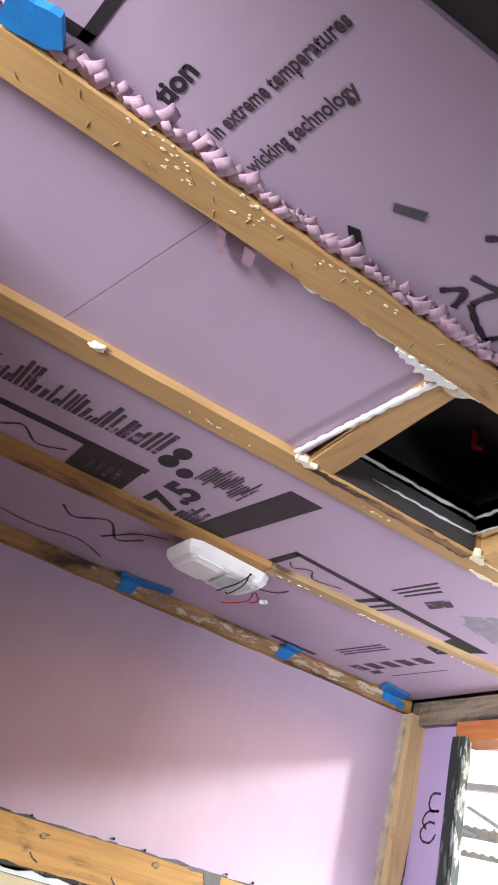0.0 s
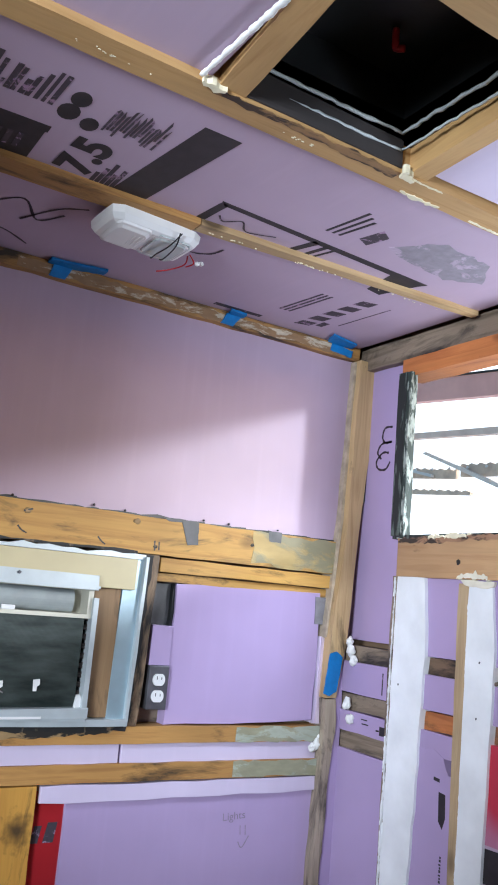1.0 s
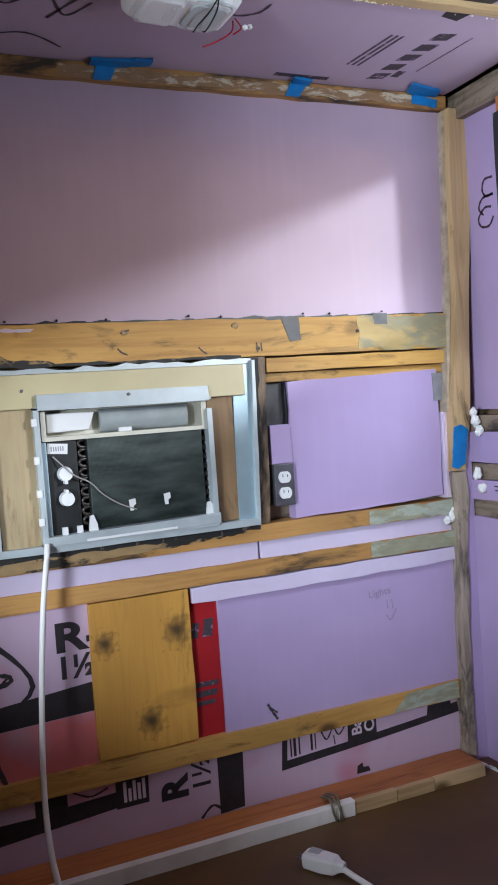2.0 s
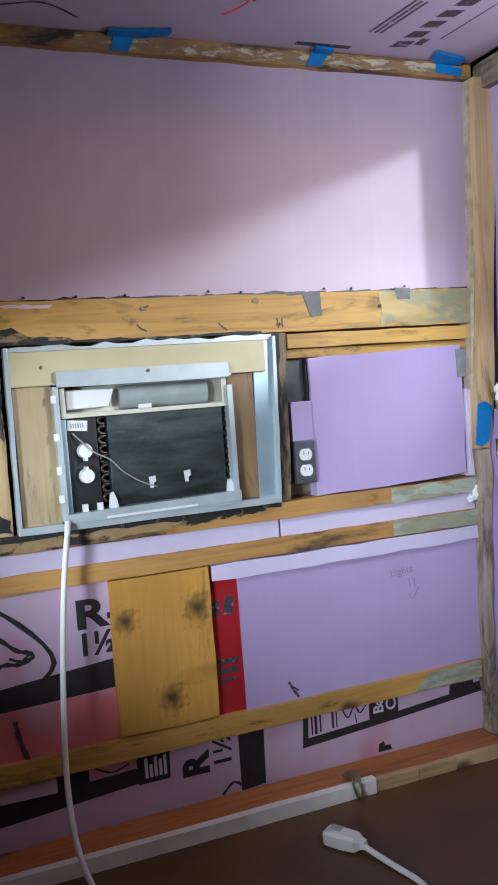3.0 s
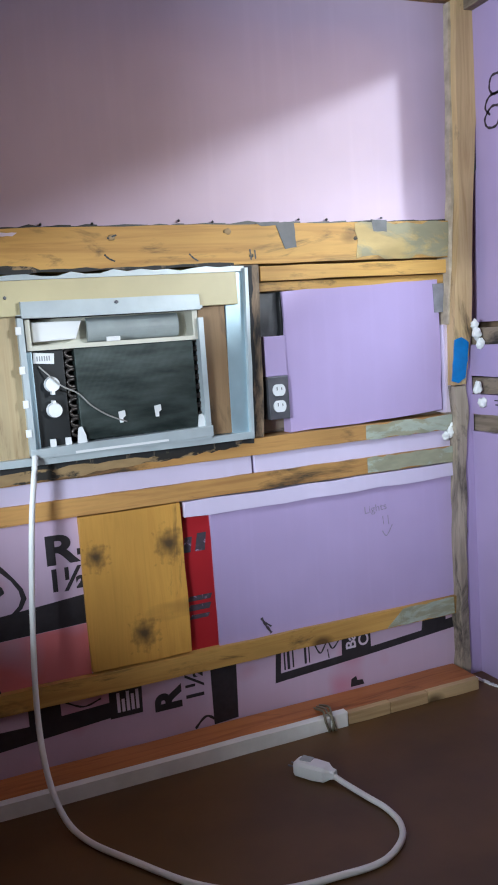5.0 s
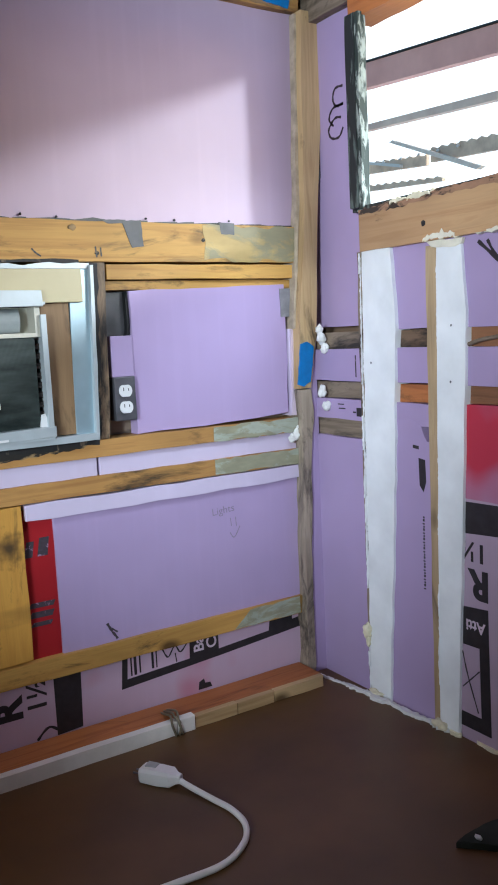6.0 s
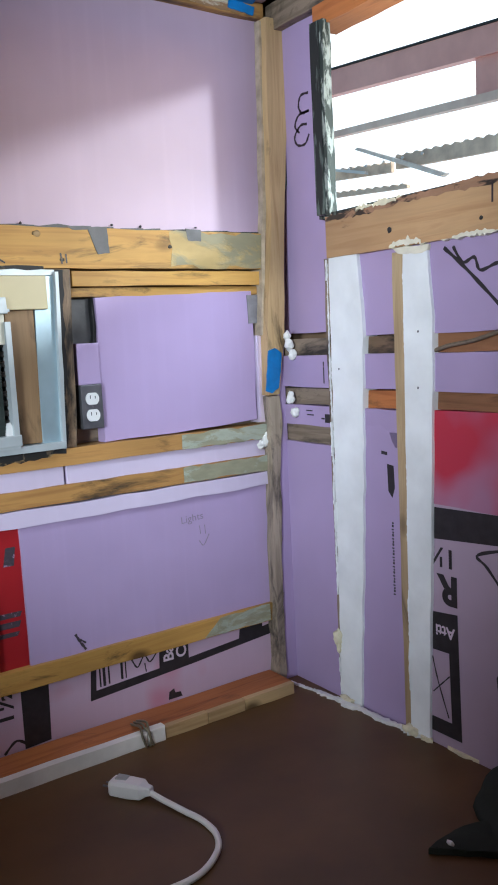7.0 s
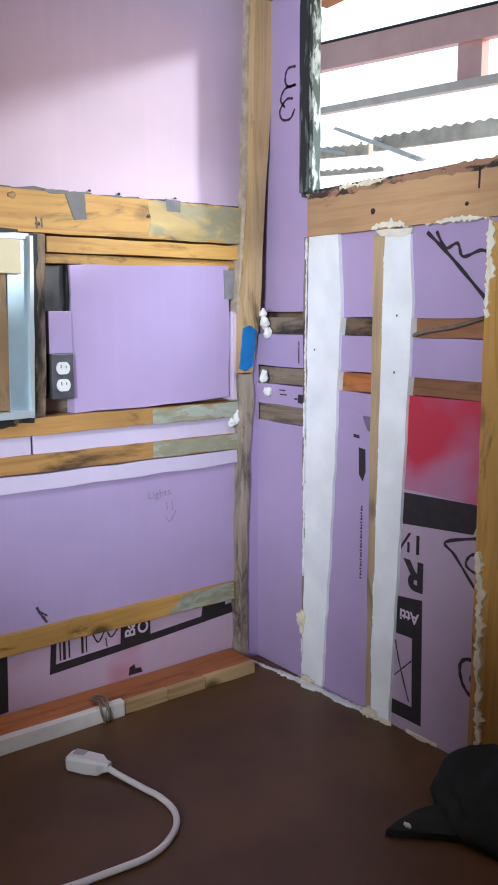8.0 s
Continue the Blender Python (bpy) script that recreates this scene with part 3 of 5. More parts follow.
# ---- more materials ----
cream = plain("cream_enamel", (0.55, 0.48, 0.28), 0.4, 0, 0.06, 8)
grey_enamel = plain("pale_grey_metal", (0.49, 0.54, 0.56), 0.38, 0.2, 0.10, 12)
blue_metal = plain("bluish_bare_metal", (0.42, 0.55, 0.62), 0.32, 0.5, 0.12, 10)
white_plastic = plain("white_plastic", (0.80, 0.80, 0.80), 0.35, 0, 0.04, 10, 0.03)
clear_lens = plain("milky_lens", (0.58, 0.63, 0.63), 0.15, 0, 0.05, 12, 0.02)
cream_plastic = plain("yellowed_plastic", (0.62, 0.60, 0.50), 0.4, 0, 0.08, 9, 0.05)
black_plastic = plain("black_plastic", (0.012, 0.013, 0.014), 0.45, 0, 0.3, 20, 0.05)
copper = plain("dark_copper_bends", (0.07, 0.06, 0.055), 0.4, 0.6)
spray = plain("expanding_foam", (0.78, 0.72, 0.52), 0.75, 0, 0.15, 40, 0.5)
cream_foam = plain("cream_foam_strip", (0.80, 0.76, 0.62), 0.7, 0, 0.12, 30, 0.4)
spray_white = plain("white_caulk", (0.80, 0.80, 0.78), 0.6, 0, 0.08, 40, 0.3)
pink_backer = plain("pink_foam_backing", (0.37, 0.24, 0.30), 0.6, 0, 0.2, 60, 0.3)
blue_tape = plain("blue_masking_tape", (0.012, 0.17, 0.46), 0.55, 0, 0.2, 30, 0.3)
grey_tape = plain("grey_duct_tape", (0.075, 0.075, 0.08), 0.5, 0, 0.25, 30, 0.2)
dull_tape = plain("faded_grey_tape", (0.24, 0.23, 0.25), 0.5, 0, 0.25, 30, 0.2)
dull_steel = plain("outlet_box_steel", (0.16, 0.16, 0.18), 0.45, 0.6, 0.2, 25)
white_film = plain("white_printed_area", (0.66, 0.55, 0.66), 0.5, 0, 0.06, 9)
red_ink = plain("red_plastic", (0.45, 0.012, 0.02), 0.4)
bag_cloth = plain("black_green_cloth", (0.034, 0.041, 0.036), 0.85, 0, 0.25, 14, 0.6)
# Red, brown and grey of the canopy, paled to carry the sky's glare.
red_steel = plain("glare_paled_red_steel", (0.96, 0.49, 0.44), 0.5, 0, 0.12, 4)
brown_sheet = plain("glare_paled_brown_sheet", (0.86, 0.66, 0.52), 0.6, 0, 0.25, 9)
grey_steel = plain("glare_paled_grey_steel", (0.97, 0.68, 0.58), 0.55, 0, 0.2, 5)
text_ink = plain("printed_text_ink", (0.055, 0.040, 0.052), 0.6, 0, 0.3, 40)
pencil = plain("pencil_line", (0.27, 0.22, 0.30), 0.6)
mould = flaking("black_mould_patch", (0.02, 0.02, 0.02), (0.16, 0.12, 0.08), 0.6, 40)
# Painted light on two batten ends, and real damp on the lowest one.
lit_damp = flaking("greenish_lit_damp_wood", (0.34, 0.33, 0.22), (0.42, 0.45, 0.36), 0.5, 18, axis=0)


def coil_material():
    m, t, b = material("dusty_coil_fins")
    v = coords(t, (1, 1, 1))
    w = t.nodes.new("ShaderNodeTexWave")
    w.wave_type, w.bands_direction = "BANDS", "X"
    w.inputs["Scale"].default_value = 120.0
    t.links.new(v, w.inputs["Vector"])
    dust = noise_tex(t, coords(t, (1.5, 1, 6)), 5.0, 5)
    c = ramp(t, dust, ((0.35, (0.010, 0.017, 0.015)), (0.8, (0.085, 0.105, 0.098))))
    t.links.new(c, b.inputs["Base Color"])
    b.inputs["Roughness"].default_value, b.inputs["Metallic"].default_value = 0.5, 0.4
    bump(t, b, w.outputs[0], 0.2, 0.001)
    return m


brown_ply = wood("brown_stained_plywood", 2, (0.27, 0.175, 0.09), (0.20, 0.12, 0.06), (0.06, 0.04, 0.02), 0.66, knots=False)
fins = coil_material()
bag_cloth.node_tree.nodes['Principled BSDF'].inputs['Specular IOR Level'].default_value = 0.08

# ---- prints, notes and tape on the long wall ----
LP = -0.004
mark(A, [(-1.80, 0.372), (-1.28, 0.376), (-1.024, 0.400), (-1.024, 0.335), (-1.285, 0.326), (-1.80, 0.32)], LP, ink, left_panel)
stroke(A, [(-1.36, 0.625 - 0.06), (-1.264, 0.547), (-1.153, 0.414), (-1.285, 0.33), (-1.34, 0.33)], 0.010, LP, ink, left_panel, "printed_outline")
stroke(A, [(-1.36, 0.50), (-1.283, 0.497), (-1.229, 0.455), (-1.203, 0.446), (-1.198, 0.434), (-1.226, 0.424), (-1.26, 0.428), (-1.291, 0.412), (-1.36, 0.40)], 0.009, LP, ink, left_panel, "printed_outline")
stroke(A, [(-1.245, 0.44), (-1.22, 0.43), (-1.205, 0.442)], 0.006, LP, ink, left_panel, "printed_outline")
mark(A, [(-1.80, 0.319), (-1.285, 0.325), (-1.024, 0.334), (-1.024, 0.202), (-1.80, 0.202)], LP, foam_red_blush, left_panel, "printed_area", "faded red printed area", 0.0003)
lettering("R-", 0.088, A, -1.102, 0.478, LP, ink, left_panel, 0, 1.0, 0.003, length=0.108)
lettering("1½", 0.068, A, -1.101, 0.418, LP, ink, left_panel, 0, 1.0, 0.0022, length=0.084)
for z, h, u0, u1 in ((0.452, 0.036, -0.79, -0.765), (0.452, 0.042, -0.76, -0.73), (0.335, 0.012, -0.79, -0.726), (0.312, 0.014, -0.79, -0.73), (0.292, 0.010, -0.788, -0.735)):
    mark(A, [(u0, z), (u1 - 0.006, z), (u1, z + h), (u0 + 0.008, z + h)], -0.006, ink_faded, red_strip)

BP = -0.004
lettering("R", 0.085, A, -0.826, 0.088, BP, ink, base_panel, 90, 1.0, 0.004)
lettering("1½", 0.062, A, -0.768, 0.094, BP, ink, base_panel, 90, 1.0, 0.0012)
mark(A, [(-0.747, 0.17), (-0.681, 0.17), (-0.685, 0.030), (-0.747, 0.026)], BP, ink, base_panel)
mark(A, [(-0.992, 0.17), (-0.915, 0.17), (-0.917, 0.100), (-0.992, 0.100)], BP, ink, base_panel)
mark(A, [(-1.80, 0.130), (-1.30, 0.130), (-1.17, 0.128), (-1.17, 0.17), (-1.10, 0.17), (-1.10, 0.135), (-0.992, 0.14), (-0.992, 0.104), (-1.308, 0.080), (-1.80, 0.072)], BP, ink, base_panel)
marks(A, [(-0.975 + i * 0.011, -0.968 + i * 0.011, 0.112, 0.112 + (0.046, 0.03, 0.046, 0.038, 0.046)[i]) for i in range(5)], BP + 0.0008, white_film, base_panel, "printed_bars")
stroke(A, [(-1.09, 0.165), (-1.05, 0.145), (-1.01, 0.155)], 0.004, BP, ink, base_panel, "printed_outline")
stroke(A, [(-0.795, 0.028), (-0.765, 0.052), (-0.735, 0.03)], 0.006, BP, ink, base_panel, "printed_outline")
mark(A, [(-0.576, 0.17), (-0.562, 0.17), (-0.566, 0.112), (-0.395, 0.121), (-0.393, 0.17), (-0.31, 0.17), (-0.31, 0.126), (-0.155, 0.137), (-0.150, 0.17),
         (-0.078, 0.17), (-0.078, 0.152), (-0.034, 0.157), (-0.034, 0.128), (-0.30, 0.108), (-0.582, 0.090)], BP, ink, base_panel)
marks(A, [(-0.556, -0.552, 0.118, 0.17), (-0.547, -0.540, 0.118, 0.17), (-0.533, -0.529, 0.120, 0.17), (-0.500, -0.494, 0.122, 0.17), (-0.488, -0.485, 0.122, 0.17)], BP, ink, base_panel, "printed_bars")
stroke(A, [(-0.47, 0.165), (-0.455, 0.14), (-0.435, 0.165), (-0.42, 0.145), (-0.398, 0.168)], 0.004, BP, ink, base_panel, "printed_outline")
stroke(A, [(-0.435, 0.146), (-0.432, 0.122)], 0.003, BP, ink, base_panel, "printed_outline")
lettering("Ba", 0.040, A, -0.355, 0.132, BP + 0.0008, white_film, base_panel, 90, 1.0, 0.001)
lettering("Cr", 0.040, A, -0.318, 0.134, BP + 0.0008, white_film, base_panel, 90, 1.0, 0.001)
mark(A, [(-0.375, 0.032), (-0.335, 0.032), (-0.340, 0.045), (-0.355, 0.046), (-0.358, 0.058), (-0.372, 0.052)], BP, ink, base_panel)
# pencil note, arrow and a crack
lettering("Lights", 0.026, A, -0.312, 0.474, 0.002, pencil, low_panel, 4, 1.1, name="pencil_note", label="pencilled word")
stroke(A, [(-0.259, 0.462), (-0.257, 0.44)], 0.0022, 0.002, pencil, low_panel, "pencil_arrow")
stroke(A, [(-0.244, 0.462), (-0.242, 0.438)], 0.0022, 0.002, pencil, low_panel, "pencil_arrow")
stroke(A, [(-0.262, 0.424), (-0.25, 0.410), (-0.232, 0.436)], 0.0026, 0.002, pencil, low_panel, "pencil_arrow")
stroke(A, [(-0.610, 0.264), (-0.600, 0.245), (-0.586, 0.222)], 0.006, 0.002, ink_faded, low_panel, "crack")
stroke(A, [(-0.600, 0.250), (-0.585, 0.238)], 0.004, 0.002, ink_faded, low_panel, "crack")

# dark torn edge and tape pieces along the beam
bm = prism_bm(rect(-1.79, -0.02, 1.1865, 1.1915), A, -0.01, 0.0035, 0.0012, 0.02)
rng = random.Random(5)
u = -1.7
while u < -0.06:
    w = rng.uniform(0.03, 0.11)
    prism_bm([(u, 1.187), (u + w, 1.187), (u + w, 1.191 + rng.uniform(0, 0.003)), (u + w * 0.5, 1.192 + rng.uniform(0, 0.005)), (u, 1.191)], A, -0.01, 0.004, bm=bm)
    u += w * rng.uniform(1.0, 1.25)
part("sealant_line", bm, black_plastic, wall_a, "black ragged sealant line")
for i in range(11):
    uu = -1.55 + i * 0.132 + rng.uniform(-0.05, 0.05)
    part("nail_head", blob_bm((uu, -0.006, 1.195 + rng.uniform(0, 0.004)), (0.0035, 0.004, 0.0032), None, i, 0.5, 1), black_plastic, wall_a)
part("tape_strip", prism_bm([(-0.511, 1.19), (-0.463, 1.192), (-0.459, 1.134), (-0.488, 1.130)], A, 0.012, 0.0155, 0.001, 0.01), grey_tape, wall_a, "torn grey duct tape")
part("tape_strip", prism_bm([(-0.255, 1.194), (-0.212, 1.192), (-0.213, 1.164), (-0.25, 1.166)], A, 0.012, 0.0155, 0.001, 0.01), grey_tape, wall_a, "torn grey duct tape")
part("tape_strip", prism_bm([(-0.56, 1.191), (-0.5, 1.192), (-0.505, 1.184), (-0.545, 1.183)], A, 0.012, 0.0152, 0.001, 0.01), grey_tape, wall_a)
part("tape_strip", prism_bm([(-0.552, 1.034), (-0.502, 1.034), (-0.500, 0.936), (-0.552, 0.928)], A, -0.034, -0.026, 0.002, 0.02), grey_tape, wall_a, "grey tape behind a foam cut-out")
part("tape_strip", prism_bm([(-0.500, 1.034), (-0.488, 1.034), (-0.492, 0.93), (-0.505, 0.93)], A, -0.03, -0.01, 0.003, 0.02), black_plastic, wall_a)
part("tape_strip", prism_bm([(-0.076, 1.034), (-0.042, 1.034), (-0.045, 0.962), (-0.074, 0.962)], A, -0.02, 0.0, 0.001, 0.02), dull_tape, wall_a, "faded grey tape patch")
part("foam_chip", prism_bm([(-0.052, 0.93), (-0.036, 0.925), (-0.040, 0.705), (-0.056, 0.705)], A, -0.01, 0.010, 0.001, 0.03), white_film, wall_a)
# light on the ends of the two battens, painted as green-grey patches
for v0, v1 in ((0.661, 0.699), (0.577, 0.617)):
    part("damp_stain", prism_bm(rect(-0.30, -0.031, v0 + 0.001, v1 - 0.001), A, 0.0125, 0.0134, 0.003, 0.02), lit_damp, wall_a, "green-grey batten end, light put into its colour")
part("damp_stain", prism_bm([(-0.27, 0.172), (-0.062, 0.172), (-0.062, 0.216), (-0.22, 0.214)], A, 0.0145, 0.0152, 0.003, 0.02), lit_damp, wall_a, "grey damp end of the lowest batten")
# Light falling on the beam's right end, painted as a greyer patch.
part("damp_stain", prism_bm(rect(-0.30, -0.024, 1.103, 1.184), A, 0.0145, 0.0152, 0.006, 0.02), flaking("lit_grey_amber", (0.50, 0.36, 0.14), (0.30, 0.27, 0.16), 0.52, 9, axis=0), wall_a, "greyed beam end, light put into its colour")
for k, (x, z, r) in enumerate(((-0.062, 0.645, 0.010), (-0.046, 0.656, 0.014), (-0.040, 0.672, 0.009))):
    part("spray_foam", blob_bm((x, -0.012, z), (r, r * 0.8, r * 1.1), None, k + 2, 0.5, 3), spray_white, wall_a, "white foam dab", smooth=True)
part("mould_stain", prism_bm([(-0.614, 0.71), (-0.594, 0.71), (-0.574, 1.095), (-0.600, 1.095)], A, 0.0095, 0.0125, 0.004, 0.025), mould, wall_a, "black mould on the stud edge")
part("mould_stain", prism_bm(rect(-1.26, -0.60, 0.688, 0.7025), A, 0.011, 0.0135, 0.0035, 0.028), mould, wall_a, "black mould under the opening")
part("mould_stain", prism_bm(rect(-1.60, -0.62, 1.0965, 1.103), A, 0.013, 0.0150, 0.0025, 0.030), mould, wall_a)
left_stud = board("stud", A, -1.30, -1.212, 0.70, 1.098, -0.06, 0.006, pine[2], wall_a, "pale stud with black stains", 0.002)
part("mould_stain", prism_bm([(-1.300, 0.93), (-1.262, 0.905), (-1.236, 0.925), (-1.214, 0.90), (-1.214, 1.092), (-1.300, 1.092)], A, 0.006, 0.0075, 0.005, 0.012), mould, wall_a, "black mould on the upper half of the stud")
part("mould_stain", prism_bm([(-1.298, 0.706), (-1.214, 0.706), (-1.216, 0.735), (-1.240, 0.748), (-1.262, 0.728), (-1.298, 0.752)], A, 0.006, 0.0075, 0.005, 0.012), mould, wall_a)
soot = flaking("sooty_batten", (0.025, 0.022, 0.018), (0.36, 0.24, 0.11), 0.50, 20, axis=0, stretch=0.5)
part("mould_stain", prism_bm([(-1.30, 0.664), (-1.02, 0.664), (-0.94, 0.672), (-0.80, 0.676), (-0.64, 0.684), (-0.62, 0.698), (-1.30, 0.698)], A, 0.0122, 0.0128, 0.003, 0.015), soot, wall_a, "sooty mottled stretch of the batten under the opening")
part("mould_stain", prism_bm([(-1.60, 1.102), (-1.05, 1.102), (-1.09, 1.112), (-1.15, 1.114), (-1.18, 1.134), (-1.24, 1.130), (-1.30, 1.142), (-1.60, 1.138)], A, 0.0142, 0.0148, 0.003, 0.015), soot, wall_a, "sooty lower edge of the beam")
part("paint_scuff", prism_bm([(-1.205, 1.181), (-1.09, 1.179), (-1.10, 1.172), (-1.19, 1.174)], A, 0.0142, 0.0147, 0.0015, 0.01), white_film, wall_a, "pale scuff on the beam")
for k, (x, z, r) in enumerate(((-0.896, 1.165, 0.008), (-0.629, 1.173, 0.009), (-0.575, 1.118, 0.006), (-0.300, 1.150, 0.006))):
    part("knot", blob_bm((x, -0.0142, z), (r, 0.0010, r * 0.75), None, k + 3, 0.5, 2), soot, wall_a, smooth=True)
for pts in ([(-0.914, 1.130), (-0.905, 1.121), (-0.892, 1.115)], [(-0.724, 1.126), (-0.714, 1.116), (-0.704, 1.110)], [(-0.578, 1.132), (-0.576, 1.108)], [(-0.566, 1.130), (-0.565, 1.110)], [(-0.905, 1.163), (-0.884, 1.170)]):
    stroke(A, pts, 0.0035, 0.0142, black_plastic, wall_a, "split", "")
stroke(A, [(-1.214, 0.185), (-1.236, 0.25), (-1.246, 0.305)], 0.010, 0.0002, ink_faded, wall_a, "crack", "dark crack in the foam")
board("foam_panel", A, -1.80, -1.302, 0.70, 1.098, -0.05, 0.0, foam, wall_a)
# sealing strips of the sill: white raceway, pale fillet, wire bundle
raceway = tagged(empty("cable_raceway", (-1.1, -0.11, 0)), "dirty white plastic cable raceway on the floor along the sill", "raceway")
race_white = plain("dirty_white_plastic", (0.82, 0.80, 0.75), 0.5, 0, 0.15, 9)
part("channel", prism_bm(rect(-1.80, -0.502, 0.0, 0.034), A, 0.101, 0.122, 0.0008, 0.1, 0.003), race_white, raceway)
part("end_piece", prism_bm(rect(-0.500, -0.455, 0.0, 0.036), A, 0.101, 0.123, 0.0008, 0.1, 0.003), race_white, raceway, "cleaner white end piece")
for u0, u1, h in ((-0.453, -0.335, 0.030), (-0.333, -0.226, 0.0285), (-0.224, -0.070, 0.0295)):
    part("floor_fillet", prism_bm(rect(u0, u1, 0.0, h), A, 0.101, 0.118, 0.0015, 0.05, 0.003), pine[0], wall_a, "pale wood fillet block along the floor")
wires = tagged(empty("wire_bundle", (-0.505, -0.11, 0)), "thin dull wires looped over the sill and the raceway", "wire")
dull_wire = plain("dull_wire", (0.20, 0.17, 0.11), 0.5, 0.3)
for i in range(3):
    x = -0.513 + i * 0.009
    p = [(x + 0.012, -0.002, 0.012), (x + 0.004, -0.09, 0.040 + i % 3 * 0.003), (x, -0.112, 0.043), (x - 0.004 + i % 2 * 0.012, -0.126, 0.030), (x + 0.004, -0.128, 0.002)]
    part("wire", tube_bm(smooth_path(p, 4), 0.0030, 7), dull_wire, wires, smooth=True)

# blue tape along the top plate and on the corner post
def masking_tape(on_wall, on_ceiling=()):
    """A torn strip that clings to the plate and folds over onto the ceiling."""
    th = empty("masking_tape", A(*on_wall[0], 0.022))
    d = 0.022 if on_ceiling else 0.040
    part("tape_flap", prism_bm(on_wall, A, d, d + 0.0036, 0.0015, 0.012), blue_tape, th)
    if on_ceiling:
        part("tape_flap", prism_bm(on_ceiling, CEIL, -0.002, 0.004, 0.002, 0.012), blue_tape, th)
    where = "torn blue masking tape folded from the top plate onto the ceiling" if on_ceiling else "torn blue masking tape stuck on the pale corner post"
    return tagged(th, where, "tape", "blue tape strips")


masking_tape([(-0.925, 1.712), (-0.885, 1.712), (-0.87, 1.744), (-0.915, 1.744)], [(-0.93, -0.05), (-0.86, -0.06), (-0.80, -0.075), (-0.80, -0.045), (-0.875, -0.02), (-0.93, -0.02)])
masking_tape([(-0.462, 1.712), (-0.425, 1.712), (-0.40, 1.744), (-0.445, 1.744)], [(-0.45, -0.055), (-0.40, -0.05), (-0.395, -0.02), (-0.44, -0.02)])
masking_tape([(-0.105, 1.722), (-0.03, 1.714), (-0.026, 1.735), (-0.10, 1.744)], [(-0.14, -0.085), (-0.04, -0.06), (-0.03, -0.02), (-0.12, -0.03)])
masking_tape([(-0.046, 0.890), (-0.026, 0.896), (-0.005, 0.882), (-0.010, 0.835), (-0.019, 0.792), (-0.040, 0.780), (-0.060, 0.787), (-0.052, 0.84)])
part("paint_flakes", prism_bm(rect(-1.0, -0.06, 1.716, 1.741), A, 0.0225, 0.0232, 0.004, 0.02), flaking("peeling_white_paint", (0.30, 0.18, 0.09), (0.58, 0.50, 0.38), 0.54, 34, axis=0), wall_a, "flaking white paint")
for k, (x, y, z, r) in enumerate(((0.0, -0.064, 0.925, 0.010), (0.0, -0.070, 0.902, 0.012), (0.002, -0.080, 0.876, 0.010), (0.0, -0.068, 0.765, 0.012), (0.002, -0.082, 0.728, 0.011))):
    part("spray_foam", blob_bm((x, y, z), (r, r * 0.9, r * 1.25), None, k + 4, 0.5, 3), spray_white, wall_b, "white foam dab", smooth=True)


# ---- things on the long wall ----
def outlet():
    th = empty("wall_outlet", (-0.527, 0, 0.787))
    part("outlet_box", box_bm(-0.553, -0.501, -0.010, 0.03, 0.737, 0.838, 0.002), dull_steel, th, "dull grey steel box and cover")
    for z in (0.806, 0.768):
        bm = bmesh.new()
        bmesh.ops.create_cone(bm, cap_ends=True, segments=24, radius1=0.0165, radius2=0.0158, depth=0.005)
        for v in bm.verts:
            v.co = Vector((-0.527 + v.co.x, -0.0115 - v.co.z, z + max(-0.0135, min(0.0135, v.co.y))))
        f = part("socket_face", bm, white_plastic, th, "white socket face")
        for dx, h in ((-0.006, 0.008), (0.006, 0.006)):
            part("slot", box_bm(-0.5278 + dx, -0.5262 + dx, -0.0148, -0.0135, z, z + h), black_plastic, f)
    part("screw", blob_bm((-0.527, -0.011, 0.787), (0.003, 0.002, 0.003), None, 2, 0.1, 1), dull_steel, th)
    return tagged(th, "double wall outlet with white sockets in a bare steel box", "outlet")


outlet()


